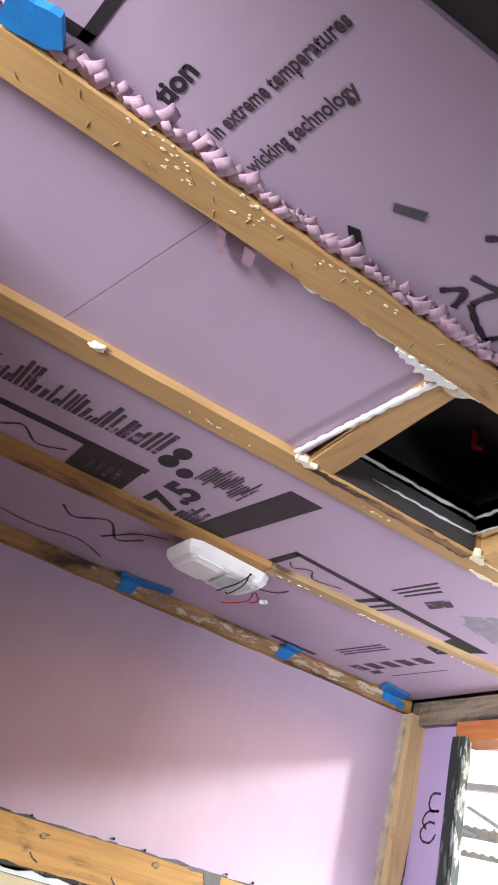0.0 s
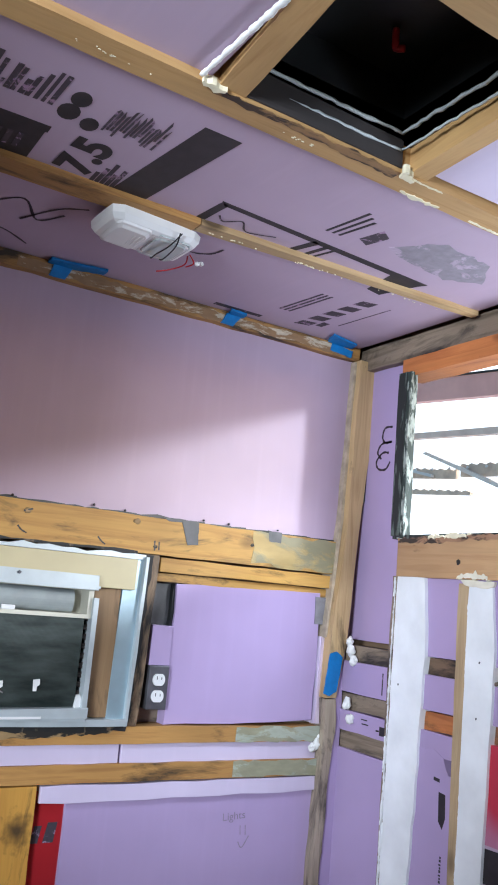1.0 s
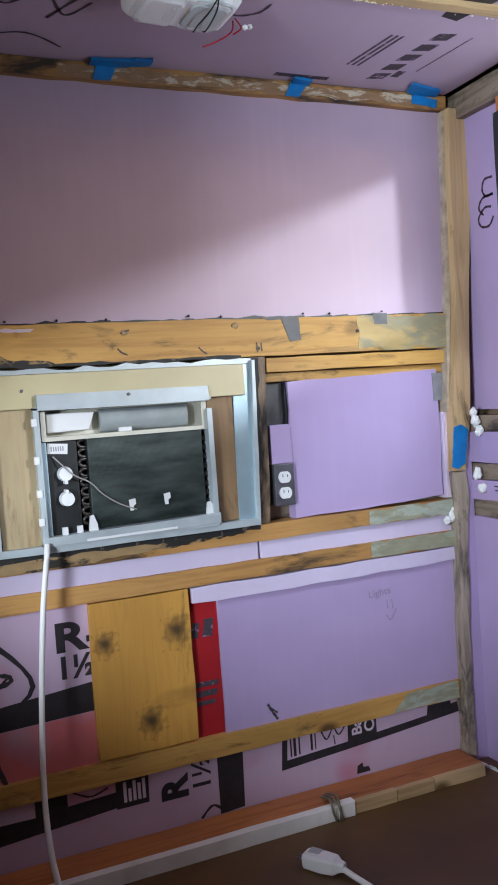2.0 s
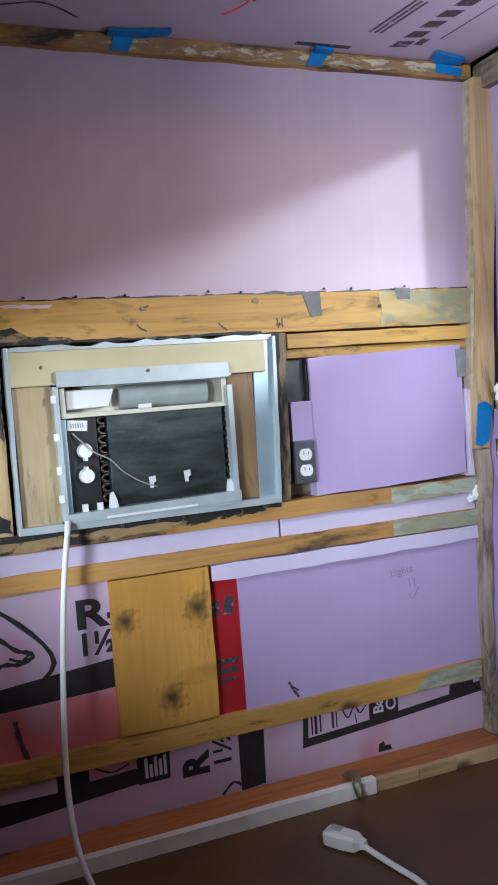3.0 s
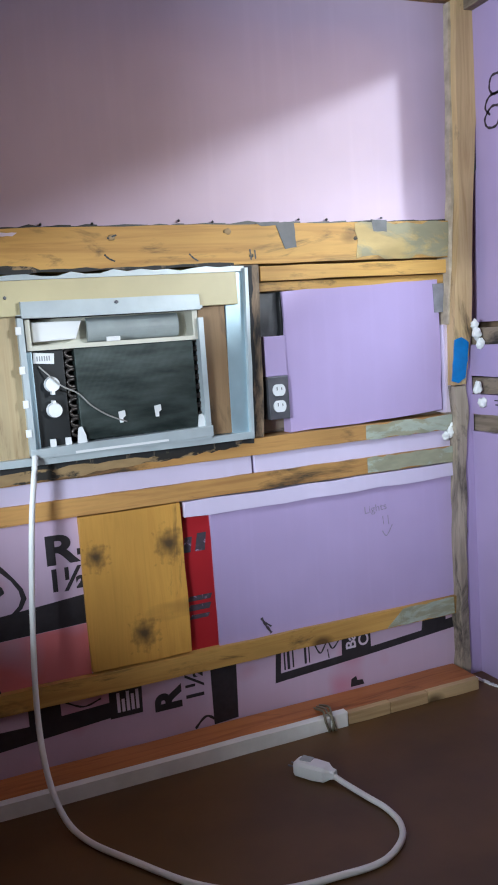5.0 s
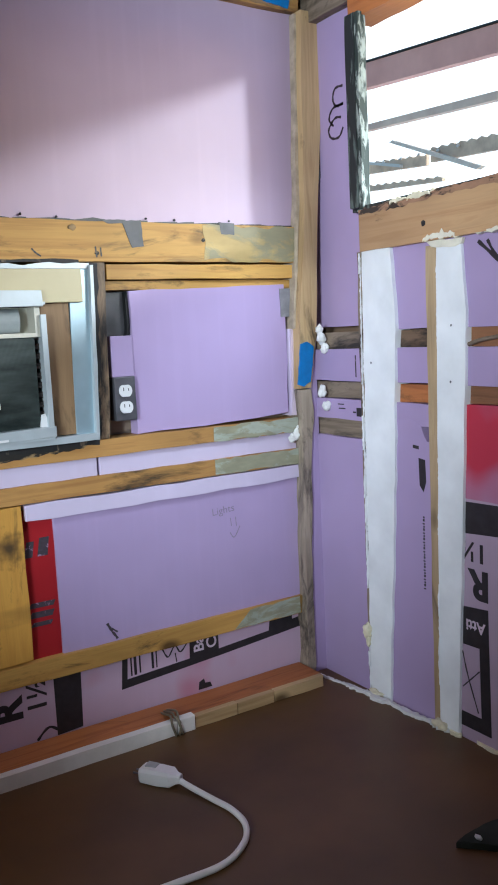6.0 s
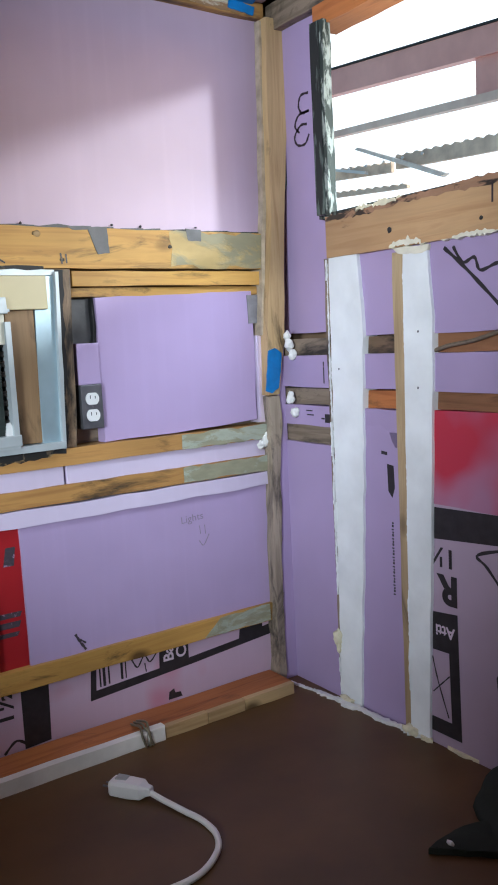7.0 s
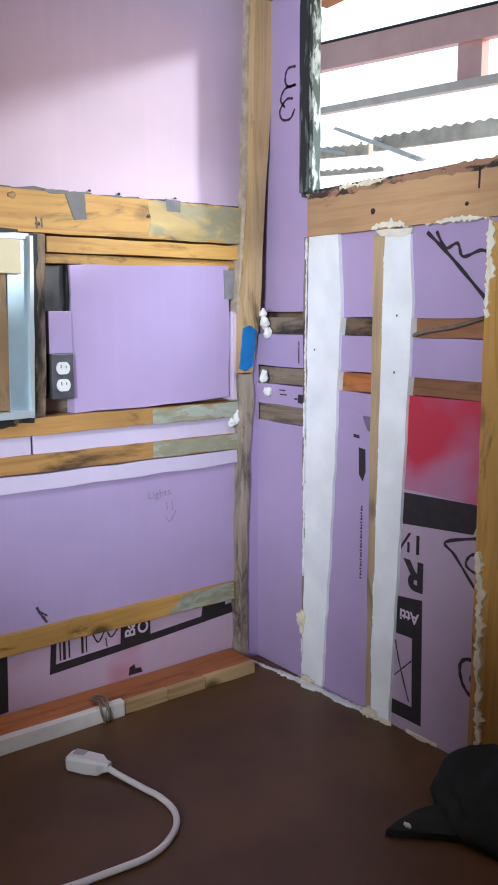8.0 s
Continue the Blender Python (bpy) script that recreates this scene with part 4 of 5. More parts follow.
def mounting_frame():
    th = empty("mounting_frame", (-0.90, 0, 0.70))
    part("top_panel", box_bm(-1.197, -0.622, -0.030, -0.022, 1.010, 1.082, 0.002), cream, th, "cream enamelled top panel")
    part("side_panel", prism_bm(rect(-1.192, -1.106, 0.716, 1.012), A, 0.004, 0.018, 0.001, 0.05, 0.002), stained_ply, th, "stained plywood side panel")
    part("side_panel", prism_bm(rect(-0.716, -0.652, 0.720, 1.012), A, 0.004, 0.018, 0.001, 0.05, 0.002), brown_ply, th, "dark stained plywood side panel")
    part("metal_strip", prism_bm([(-0.656, 0.712), (-0.612, 0.710), (-0.602, 1.084), (-0.648, 1.084)], A, 0.008, 0.020, 0.0005, 0.1, 0.003), blue_metal, th, "bluish bare metal strip")
    part("edge_trim", prism_bm([(-1.205, 0.702), (-1.196, 0.702), (-1.194, 1.092), (-1.203, 1.092)], A, 0.0, 0.032, 0.0008, 0.05, 0.002), grey_enamel, th)
    part("edge_trim", prism_bm([(-0.614, 0.702), (-0.606, 0.702), (-0.594, 1.090), (-0.603, 1.090)], A, 0.0, 0.034, 0.0008, 0.05, 0.002), grey_enamel, th)
    part("sill_strip", prism_bm([(-1.205, 0.702), (-0.608, 0.703), (-0.606, 0.718), (-1.205, 0.718)], A, 0.0, 0.036, 0.0008, 0.05, 0.002), grey_enamel, th)
    bm = bmesh.new()
    r2 = random.Random(3)
    pts = [(-1.20 + i * 0.030, 1.083) for i in range(21)]
    top = [(u, 1.092 + r2.uniform(-0.004, 0.006)) for u, _ in pts][::-1]
    prism_bm(pts + top, A, 0.004, 0.024, bm=bm)
    part("foil_strip", bm, grey_enamel, th, "crumpled grey foil strip")
    for x in (-1.13,):
        part("screw", blob_bm((x, -0.031, 1.048), (0.004, 0.0025, 0.004), None, 3, 0.1, 1), dull_steel, th)
    part("backing", box_bm(-1.21, -0.60, 0.06, 0.08, 0.70, 1.09), dark_skin, th)
    return tagged(th, "cream and plywood filler frame round an air conditioner", "frame")


mounting_frame()


def air_conditioner():
    th = empty("air_conditioner", (-0.91, 0, 0.715))
    bm = bmesh.new()
    for x0, x1, z0, z1 in ((-1.112, -1.100, 0.715, 1.01), (-0.724, -0.712, 0.735, 0.985), (-1.112, -0.712, 0.715, 0.722), (-1.112, -0.712, 1.006, 1.012)):
        box_bm(x0, x1, -0.040, 0.055, z0, z1, bm=bm)
    body = part("housing", bm, grey_enamel, th, "pale sheet-metal housing")
    part("back_plate", box_bm(-1.10, -0.72, 0.045, 0.055, 0.72, 1.008), black_plastic, th)
    part("top_flange", prism_bm([(-1.103, 1.004), (-0.717, 1.002), (-0.719, 1.036), (-1.103, 1.038)], A, 0.030, 0.044, 0.0006, 0.08, 0.002), grey_enamel, th, "pale grey top flange with a screw")
    part("screw", blob_bm((-0.905, -0.046, 1.028), (0.005, 0.003, 0.004), None, 3, 0.1, 1), dull_steel, th)
    # air outlet: a shallow yellowed tray with a dark throat
    bm = bmesh.new()
    box_bm(-1.096, -0.722, 0.020, 0.030, 0.945, 1.003, bm=bm)
    box_bm(-1.096, -0.722, -0.030, 0.020, 0.938, 0.947, bm=bm)
    box_bm(-1.096, -1.086, -0.030, 0.020, 0.947, 1.003, bm=bm)
    box_bm(-0.734, -0.722, -0.030, 0.020, 0.947, 1.003, bm=bm)
    duct = part("air_outlet", bm, cream_plastic, th, "yellowed plastic air outlet")
    part("louvre", prism_bm([(-1.08, 0.955), (-0.99, 0.957), (-0.975, 0.995), (-1.08, 0.997)], A, -0.016, 0.010, 0.0005, 0.05, 0.004), white_plastic, duct)
    bm = bmesh.new()
    bmesh.ops.create_cone(bm, cap_ends=True, segments=28, radius1=0.026, radius2=0.026, depth=0.205)
    for v in bm.verts:
        v.co = Vector((-0.86 + v.co.z, 0.012 - max(0, v.co.x) * 0.6, 0.974 + v.co.y))
    part("blower_drum", bm, plain("grey_drum", (0.30, 0.33, 0.33), 0.45, 0, 0.15, 14), duct, "grey blower drum", smooth=False)
    part("clip", box_bm(-0.93, -0.90, -0.034, -0.026, 0.947, 0.957, 0.002), white_plastic, duct)
    # coil with bends
    coil = part("coil", box_bm(-1.000, -0.735, -0.022, 0.03, 0.742, 0.938, 0.002), fins, th, "dark dusty coil fins")
    for side, x in ((-1, -1.000), (1, -0.735)):
        for i in range(9):
            z = 0.752 + i * 0.021
            p = [(x, -0.010, z), (x + side * 0.012, -0.012, z + 0.001), (x + side * 0.018, -0.012, z + 0.008), (x + side * 0.012, -0.012, z + 0.015), (x, -0.010, z + 0.016)]
            part("tube_bend", tube_bm(smooth_path(p, 3), 0.0042, 6), copper, coil, smooth=True)
    for x, z in ((-0.911, 0.785), (-0.830, 0.790)):
        part("hook", prism_bm([(x - 0.004, z - 0.014), (x + 0.003, z - 0.014), (x + 0.003, z - 0.004), (x + 0.009, z), (x + 0.008, z + 0.012), (x - 0.006, z + 0.010)], A, 0.021, 0.027), white_plastic, coil, "white sensor clip")
    for x in (-1.000, -0.728, -1.062, -1.030):
        part("bracket", prism_bm([(x - 0.011, 0.732), (x + 0.010, 0.732), (x + 0.008, 0.752), (x + 0.001, 0.772), (x - 0.006, 0.770), (x - 0.009, 0.752)] if x > -1.01 and x < -0.99 or x > -0.8 else rect(x - 0.006, x + 0.006, 0.732, 0.752), A, 0.022, 0.030), white_plastic, th, "white bracket")
    # control side
    panel = part("control_panel", box_bm(-1.092, -1.022, -0.018, 0.03, 0.735, 0.938, 0.002), black_plastic, th, "black control panel")
    part("panel_edge", box_bm(-1.099, -1.088, -0.030, 0.02, 0.735, 0.936, 0.002), blue_metal, panel)
    for z in (0.866, 0.812):
        bm = bmesh.new()
        bmesh.ops.create_cone(bm, cap_ends=True, segments=28, radius1=0.0165, radius2=0.0145, depth=0.016)
        for v in bm.verts:
            v.co = Vector((-1.052 + v.co.x, -0.026 - v.co.z, z + v.co.y))
        k = part("knob", bm, white_plastic, panel, "round white dial")
        th_b = box_bm(-1.057, -1.050, -0.040, -0.018, z - 0.021 if z > 0.84 else z + 0.013, z - 0.013 if z > 0.84 else z + 0.021, 0.001)
        part("pointer", th_b, white_plastic, k)
    tag = part("rating_tag", prism_bm([(-1.085, 0.912), (-1.043, 0.908), (-1.041, 0.930), (-1.084, 0.934)], A, 0.0185, 0.0200), white_plastic, panel, "white paper tag")
    marks(A, [(-1.078 + i * 0.005, -1.0755 + i * 0.005, 0.916, 0.926) for i in range(6)], 0.0202, plain("grey_print", (0.3, 0.3, 0.32)), tag, "printed_bars")
    part("sensor_wire", tube_bm(smooth_path([(-1.075, -0.022, 0.905), (-1.058, -0.034, 0.885), (-1.035, -0.036, 0.862), (-1.0, -0.030, 0.842), (-0.975, -0.027, 0.815), (-0.94, -0.027, 0.790), (-0.90, -0.027, 0.772)], 5), 0.0017, 6), plain("grey_wire", (0.32, 0.31, 0.29)), th, "thin grey sensor wire", smooth=True)
    # tray
    tray = part("drip_tray", prism_bm([(-1.112, 0.716), (-0.708, 0.720), (-0.708, 0.744), (-1.112, 0.735)], A, -0.01, 0.042, 0.0006, 0.08, 0.003), grey_enamel, th, "pale metal drip tray")
    part("tray_slot", prism_bm([(-1.02, 0.718), (-0.815, 0.7205), (-0.815, 0.7255), (-1.02, 0.7235)], A, 0.0425, 0.0432), white_plastic, tray)
    for z in (0.98, 0.90, 0.83, 0.77):
        part("tab", box_bm(-1.117, -1.106, -0.043, -0.034, z - 0.008, z + 0.008, 0.001), white_plastic, body)
    return tagged(th, "stripped window air conditioner with bare coil and white dials", "air conditioner")


air_conditioner()
cord_white = plain("white_cord", (0.86, 0.86, 0.84), 0.4, 0, 0.04, 10, 0.03)
hang = smooth_path([(-1.105, -0.045, 0.722), (-1.112, -0.060, 0.69), (-1.128, -0.066, 0.59), (-1.147, -0.075, 0.41), (-1.162, -0.105, 0.22), (-1.162, -0.155, 0.10),
                    (-1.146, -0.215, 0.030), (-1.115, -0.285, 0.0075), (-1.055, -0.385, 0.0065), (-0.965, -0.515, 0.0065), (-0.86, -0.585, 0.0065), (-0.74, -0.605, 0.0065), (-0.66, -0.606, 0.0065),
                    (-0.60, -0.572, 0.0065), (-0.571, -0.525, 0.0065), (-0.567, -0.47, 0.0065), (-0.578, -0.42, 0.007), (-0.594, -0.36, 0.010), (-0.604, -0.325, 0.014)], 7)


def power_cord():
    th = empty("power_cord", (-0.62, -0.3, 0))
    part("cable", tube_bm(hang, 0.0062, 10), cord_white, th, "", smooth=True)
    a, b = Vector((-0.655, -0.250, 0.017)), Vector((-0.604, -0.322, 0.017))
    t = (b - a).normalized()
    n = Vector((-t.y, t.x, 0))
    bm = bmesh.new()
    rows = []
    for f, w, h in ((0.0, 0.014, 0.012), (0.06, 0.0185, 0.0155), (0.5, 0.020, 0.017), (0.82, 0.019, 0.0155), (0.95, 0.010, 0.010), (1.06, 0.008, 0.008)):
        c = a + t * (b - a).length * f
        rows.append([bm.verts.new(c + n * w * sx + Vector((0, 0, h * sz))) for sx, sz in ((-1, -0.8), (-0.8, -1), (0.8, -1), (1, -0.8), (1, 0.6), (0.75, 1), (-0.75, 1), (-1, 0.6))])
    for r0, r1 in zip(rows, rows[1:]):
        for k in range(8):
            bm.faces.new((r0[k], r0[(k + 1) % 8], r1[(k + 1) % 8], r1[k]))
    bm.faces.new(rows[0][::-1])
    bm.faces.new(rows[-1])
    plug = part("plug_body", bm, white_plastic, th, "chunky white safety plug")
    part("button_panel", prism_bm([(-0.652, -0.262), (-0.636, -0.250), (-0.622, -0.272), (-0.637, -0.282)], FLOOR, 0.032, 0.0355), plain("grey_button", (0.42, 0.45, 0.45)), plug, "grey test buttons")
    for s in (-1, 1):
        p = a + n * 0.007 * s
        part("prong", tube_bm([p, p - t * 0.016], 0.0022, 6), dull_steel, plug)
    return tagged(th, "white power cord with a chunky safety plug on the floor", "cord")


power_cord()

# ---- prints and details on the end wall ----
PB = -0.009
mark(BF, [(-0.46, 0.462), (-0.50, 0.459), (-0.704, 0.474), (-0.715, 0.50), (-0.720, 0.538), (-0.46, 0.530)], PB, ink, print_panel)
lettering("1½", 0.060, BF, -0.574, 0.440, PB, ink, print_panel, 0, 1.1, 0.0012, mirror=-1)
lettering("R", 0.090, BF, -0.578, 0.378, PB, ink, print_panel, 0, 1.0, 0.004, mirror=-1)
mark(BF, [(-0.46, 0.286), (-0.574, 0.297), (-0.580, 0.004), (-0.46, 0.004)], PB, ink, print_panel)
lettering("Atti", 0.036, BF, -0.566, 0.262, PB + 0.0010, white_film, print_panel, 0, 1.0, 0.001, mirror=-1)
mark(BF, [(-0.46, 0.200), (-0.548, 0.202), (-0.552, 0.040), (-0.46, 0.04)], PB + 0.0010, foam_rose, print_panel)
stroke(BF, [(-0.50, 0.185), (-0.515, 0.13), (-0.545, 0.05)], 0.004, PB + 0.0020, ink, print_panel, "printed_outline")
stroke(BF, [(-0.55, 0.15), (-0.52, 0.12), (-0.50, 0.10)], 0.003, PB + 0.0020, ink, print_panel, "printed_outline")
stroke(BF, [(-0.74, 0.475), (-0.635, 0.445), (-0.66, 0.42), (-0.72, 0.355)], 0.007, PB, ink, print_panel, "printed_outline")
stroke(BF, [(-0.735, 0.44), (-0.70, 0.43), (-0.69, 0.405), (-0.73, 0.39)], 0.006, PB, ink, print_panel, "printed_outline")
stroke(BF, [(-0.74, 0.205), (-0.70, 0.205), (-0.683, 0.185), (-0.69, 0.15), (-0.712, 0.128), (-0.74, 0.125)], 0.008, PB, ink, print_panel, "printed_outline")
stroke(BF, [(-0.735, 0.178), (-0.712, 0.172), (-0.716, 0.152), (-0.735, 0.150)], 0.005, PB, ink, print_panel, "printed_outline")
hi = -0.008
stroke(BF, [(-0.560, 1.09), (-0.62, 1.04), (-0.71, 0.955), (-0.80, 0.87)], 0.008, hi, ink, wall_b, "printed_outline")
stroke(BF, [(-0.585, 1.09), (-0.61, 1.055), (-0.64, 1.062), (-0.655, 1.035), (-0.70, 1.045), (-0.73, 1.03)], 0.007, hi, ink, wall_b, "printed_outline")
marks(BF, [(-0.478, -0.470, 0.99, 1.06), (-0.500, -0.494, 0.995, 1.05), (-0.498, -0.490, 0.92, 0.95)], hi, ink, wall_b, "printed_bars")
# small print between the studs, and on the strip by the corner
marks(BF, [(-0.386, -0.379 - (i * 7 % 3) * 0.001, 0.300 + i * 0.0075, 0.3035 + i * 0.0075 + (i * 5 % 3) * 0.0012) for i in range(24)], -0.008, ink, wall_b, "printed_bars")
mark(BF, [(-0.37, 0.615), (-0.392, 0.612), (-0.394, 0.56), (-0.385, 0.535), (-0.372, 0.55)], -0.008, ink, wall_b)
mark(BF, [(-0.352, 0.645), (-0.372, 0.643), (-0.372, 0.635), (-0.352, 0.637)], -0.008, ink, wall_b)
marks(BF, [(-0.10, -0.075, 0.727, 0.730), (-0.105, -0.078, 0.716, 0.719), (-0.175, -0.150, 0.700, 0.722), (-0.20, -0.186, 0.702, 0.720), (-0.148, -0.136, 0.708, 0.712)], -0.008, ink, wall_b, "printed_bars")
mark(BF, [(-0.150, 0.800), (-0.154, 0.800), (-0.154, 0.855), (-0.150, 0.855)], -0.008, ink_faded, wall_b)
for pts in ([(-0.135, 1.512), (-0.105, 1.512), (-0.095, 1.488), (-0.108, 1.470), (-0.135, 1.470)], [(-0.135, 1.470), (-0.095, 1.468), (-0.078, 1.445), (-0.095, 1.425)],
            [(-0.125, 1.440), (-0.100, 1.442), (-0.075, 1.420), (-0.085, 1.398), (-0.115, 1.395), (-0.132, 1.415)]):
    stroke(B, pts, 0.006, -0.045, marker, side_foam_hi, "marker_loop")
tagged(link_mesh("stick", tube_bm(smooth_path([(0.014, -0.509, 0.8645), (0.008, -0.592, 0.887), (0.009, -0.670, 0.8986), (0.012, -0.772, 0.926)], 5), 0.0045, 7), grey_wood[1], smooth=True), "thin grey stick wedged against the brown nailer", "stick")
mark(B, [(-0.725, 1.155), (-0.729, 1.155), (-0.730, 1.195), (-0.726, 1.195)], 0.0062, marker, sill_beam, "pencil_tick")
part("knot", blob_bm((-0.0062, -0.452, 1.140), (0.0010, 0.007, 0.006), None, 4, 0.4, 2), mould, sill_beam, smooth=True)
part("knot", blob_bm((-0.0062, -0.70, 1.130), (0.0010, 0.005, 0.004), None, 6, 0.4, 2), mould, sill_beam, smooth=True)
part("char_stain", prism_bm([(-0.24, 1.198), (-0.62, 1.205), (-0.78, 1.21), (-0.9, 1.205), (-0.9, 1.192), (-0.7, 1.188), (-0.5, 1.192), (-0.36, 1.184), (-0.24, 1.186)], B, 0.006, 0.0068, 0.003, 0.012), flaking("charred_wood", (0.05, 0.035, 0.025), (0.42, 0.24, 0.14), 0.48, 26, axis=1), wall_b, "charred upper edge of the beam")
ragged(B, (-0.224, 1.10), (-0.218, 0.0), -0.006, -0.012, -0.003, white_paint, wall_b, "ragged paint and foam on the stud edge", 21, 0.2)
ragged(B, (-0.238, 1.10), (-0.224, 0.0), -0.004, -0.006, -0.001, white_paint, wall_b, "", 22, 0.35)
ragged(B, (-0.483, 1.09), (-0.468, 0.03), 0.004, -0.004, -0.001, white_paint, wall_b, "", 24, 0.5)
ragged(B, (-0.245, 1.106), (-0.46, 1.102), -0.008, -0.010, 0.007, spray, wall_b, "ragged foam under the beam", 25, 0.3)
ragged(B, (-0.452, 1.104), (-0.750, 1.100), -0.017, -0.010, 0.007, cream_foam, wall_b, "cream foam line under the beam", 35, 0.0)
ragged(B, (-0.749, 1.095), (-0.749, 0.915), -0.016, -0.004, 0.004, cream_foam, wall_b, "cream foam strip down the stud", 36, 0.0)
part("spray_foam", prism_bm([(-0.455, 1.100), (-0.560, 1.098), (-0.555, 1.086), (-0.520, 1.082), (-0.470, 1.088)], B, -0.006, 0.002, 0.003, 0.012, 0.002), cream_foam, wall_b, "cream foam flare at the stud head")
ragged(B, (-0.240, 1.196), (-0.50, 1.198), -0.012, 0.004, 0.010, spray, wall_b, "", 26, 0.45)
ragged(B, (-0.750, 1.05), (-0.750, 0.45), -0.008, -0.004, 0.005, spray, wall_b, "", 27, 0.4)
ragged(B, (-0.756, 0.46), (-0.770, 0.02), -0.022, -0.004, 0.009, spray, wall_b, "lumpy yellow foam on the stud", 28, 0.1)
ragged(FLOOR, (-0.035, -0.05), (-0.006, -0.24), -0.012, -0.001, 0.006, spray_white, wall_b, "white foam line along the floor", 29, 0.1)
ragged(FLOOR, (-0.012, -0.22), (0.006, -0.50), -0.016, -0.001, 0.009, spray_white, wall_b, "", 30, 0.05)
ragged(FLOOR, (0.000, -0.50), (0.03, -0.76), -0.016, -0.001, 0.008, spray, wall_b, "", 31, 0.1)
part("spray_foam", blob_bm((-0.005, -0.470, 0.010), (0.008, 0.022, 0.014), None, 12, 0.6, 3), spray, wall_b, "yellow foam lump at the stud foot", smooth=True)
part("spray_foam", blob_bm((-0.004, -0.250, 0.008), (0.008, 0.024, 0.010), None, 13, 0.6, 3), spray, wall_b, smooth=True)
part("spray_foam", blob_bm((-0.004, -0.222, 0.165), (0.010, 0.012, 0.018), None, 14, 0.6, 3), spray, wall_b, "pale foam lump", smooth=True)
part("spray_foam", blob_bm((-0.002, -0.224, 0.140), (0.007, 0.007, 0.016), None, 15, 0.6, 3), spray, wall_b, smooth=True)
for z in (0.92, 0.80):
    part("nail_head", blob_bm((-0.0006, -0.525 + (1 - z) * 0.035, z), (0.001, 0.003, 0.003), None, 2, 0.1, 1), dull_steel, stud_2w)
part("nail_head", blob_bm((-0.0006, -0.262, 0.84), (0.001, 0.003, 0.003), None, 2, 0.1, 1), dull_steel, stud_1w)

# ---- ceiling: prints, light, hatch, foam ----
DC = -0.004
cp = ceiling
rng = random.Random(11)
rows = []
x = -1.75
while x < -1.135:
    h = rng.uniform(0.02, 0.10)
    w = rng.uniform(0.004, 0.009)
    rows.append([(x, -0.655), (x + w, -0.655), (x + w + 0.004, -0.655 - h), (x + 0.004, -0.655 - h)])
    x += w + rng.uniform(0.002, 0.006)
marks(C, [tuple(r) for r in rows], DC, ink_faded, cp, "printed_bars", "smudged rows of upright print")
rows = []
for i in range(15):
    y0 = -0.70 + rng.uniform(-0.02, 0.02)
    xx = -1.045 + i * 0.0065
    rows.append([(xx, y0 + 0.05), (xx + 0.004, y0 + 0.05), (xx + 0.006, y0 - rng.uniform(0.0, 0.03)), (xx + 0.002, y0 - rng.uniform(0.0, 0.03))])
marks(C, [tuple(r) for r in rows], DC, ink_faded, cp, "printed_bars")
for bx, by, r in ((-1.105, -0.655, 0.018), (-1.065, -0.640, 0.015), (-1.10, -0.700, 0.016)):
    mark(C, [(bx + r * math.cos(a), by + r * 1.4 * math.sin(a)) for a in [k * math.pi / 7 for k in range(14)]], DC, ink, cp)
lettering("7.5", 0.088, C, -1.010, -0.470, DC, ink, cp, -86, 1.2, 0.004, mirror=-1)
marks(C, [(-0.998 + i * 0.010, -0.990 + i * 0.010, -0.50 - (i * 37 % 5) * 0.012, -0.445) for i in range(5)], DC, ink_faded, cp, "printed_bars")
bm = bmesh.new()
for r in ((-1.80, -1.112, -0.592, -0.570), (-1.80, -1.45, -0.57, -0.45), (-1.235, -1.116, -0.57, -0.45)):
    prism_bm(rect(*r), C, DC - 0.0005, DC + 0.0006, bm=bm)
part("printed_frame", bm, ink, cp, "black printed frame")
marks(C, [(-1.205 + i * 0.018, -1.196 + i * 0.018, -0.54, -0.49) for i in range(4)], DC + 0.0009, ink_faded, cp, "printed_bars")
stroke(C, [(-1.43, -0.54), (-1.38, -0.50), (-1.34, -0.535), (-1.30, -0.49), (-1.25, -0.52)], 0.005, DC, ink_faded, cp, "printed_outline")
mark(C, [(-0.912, -0.757), (-0.842, -0.755), (-0.882, -0.46), (-0.95, -0.46)], DC, ink, cp, "printed_mark", "black printed bar")
bm = bmesh.new()
for r in ([(-0.765, -0.555), (-0.752, -0.540), (-0.21, -0.492), (-0.20, -0.512)], [(-0.775, -0.44), (-0.755, -0.44), (-0.745, -0.545), (-0.762, -0.552)],
          [(-0.53, -0.53), (-0.512, -0.525), (-0.548, -0.42), (-0.562, -0.42)], [(-0.498, -0.52), (-0.486, -0.52), (-0.510, -0.43), (-0.52, -0.43)], [(-0.475, -0.515), (-0.468, -0.515), (-0.490, -0.44), (-0.497, -0.44)],
          [(-0.30, -0.50), (-0.21, -0.495), (-0.24, -0.39), (-0.285, -0.40)]):
    prism_bm(r, C, DC - 0.0005, DC + 0.0006, bm=bm)
part("printed_frame", bm, ink, cp, "black printed frame with inner bars")
stroke(C, [(-0.74, -0.50), (-0.72, -0.48), (-0.69, -0.505), (-0.66, -0.47), (-0.60, -0.49)], 0.004, DC, ink_faded, cp, "printed_outline")
marks(C, [[(-0.545 + i * 0.016, -0.585), (-0.539 + i * 0.016, -0.585), (-0.520 + i * 0.016, -0.70 + i * 0.012), (-0.527 + i * 0.016, -0.70 + i * 0.012)] for i in range(3)], DC, ink, cp, "printed_bars")
mark(C, [(-0.47, -0.60), (-0.44, -0.585), (-0.425, -0.64), (-0.455, -0.66)], DC, ink_faded, cp)
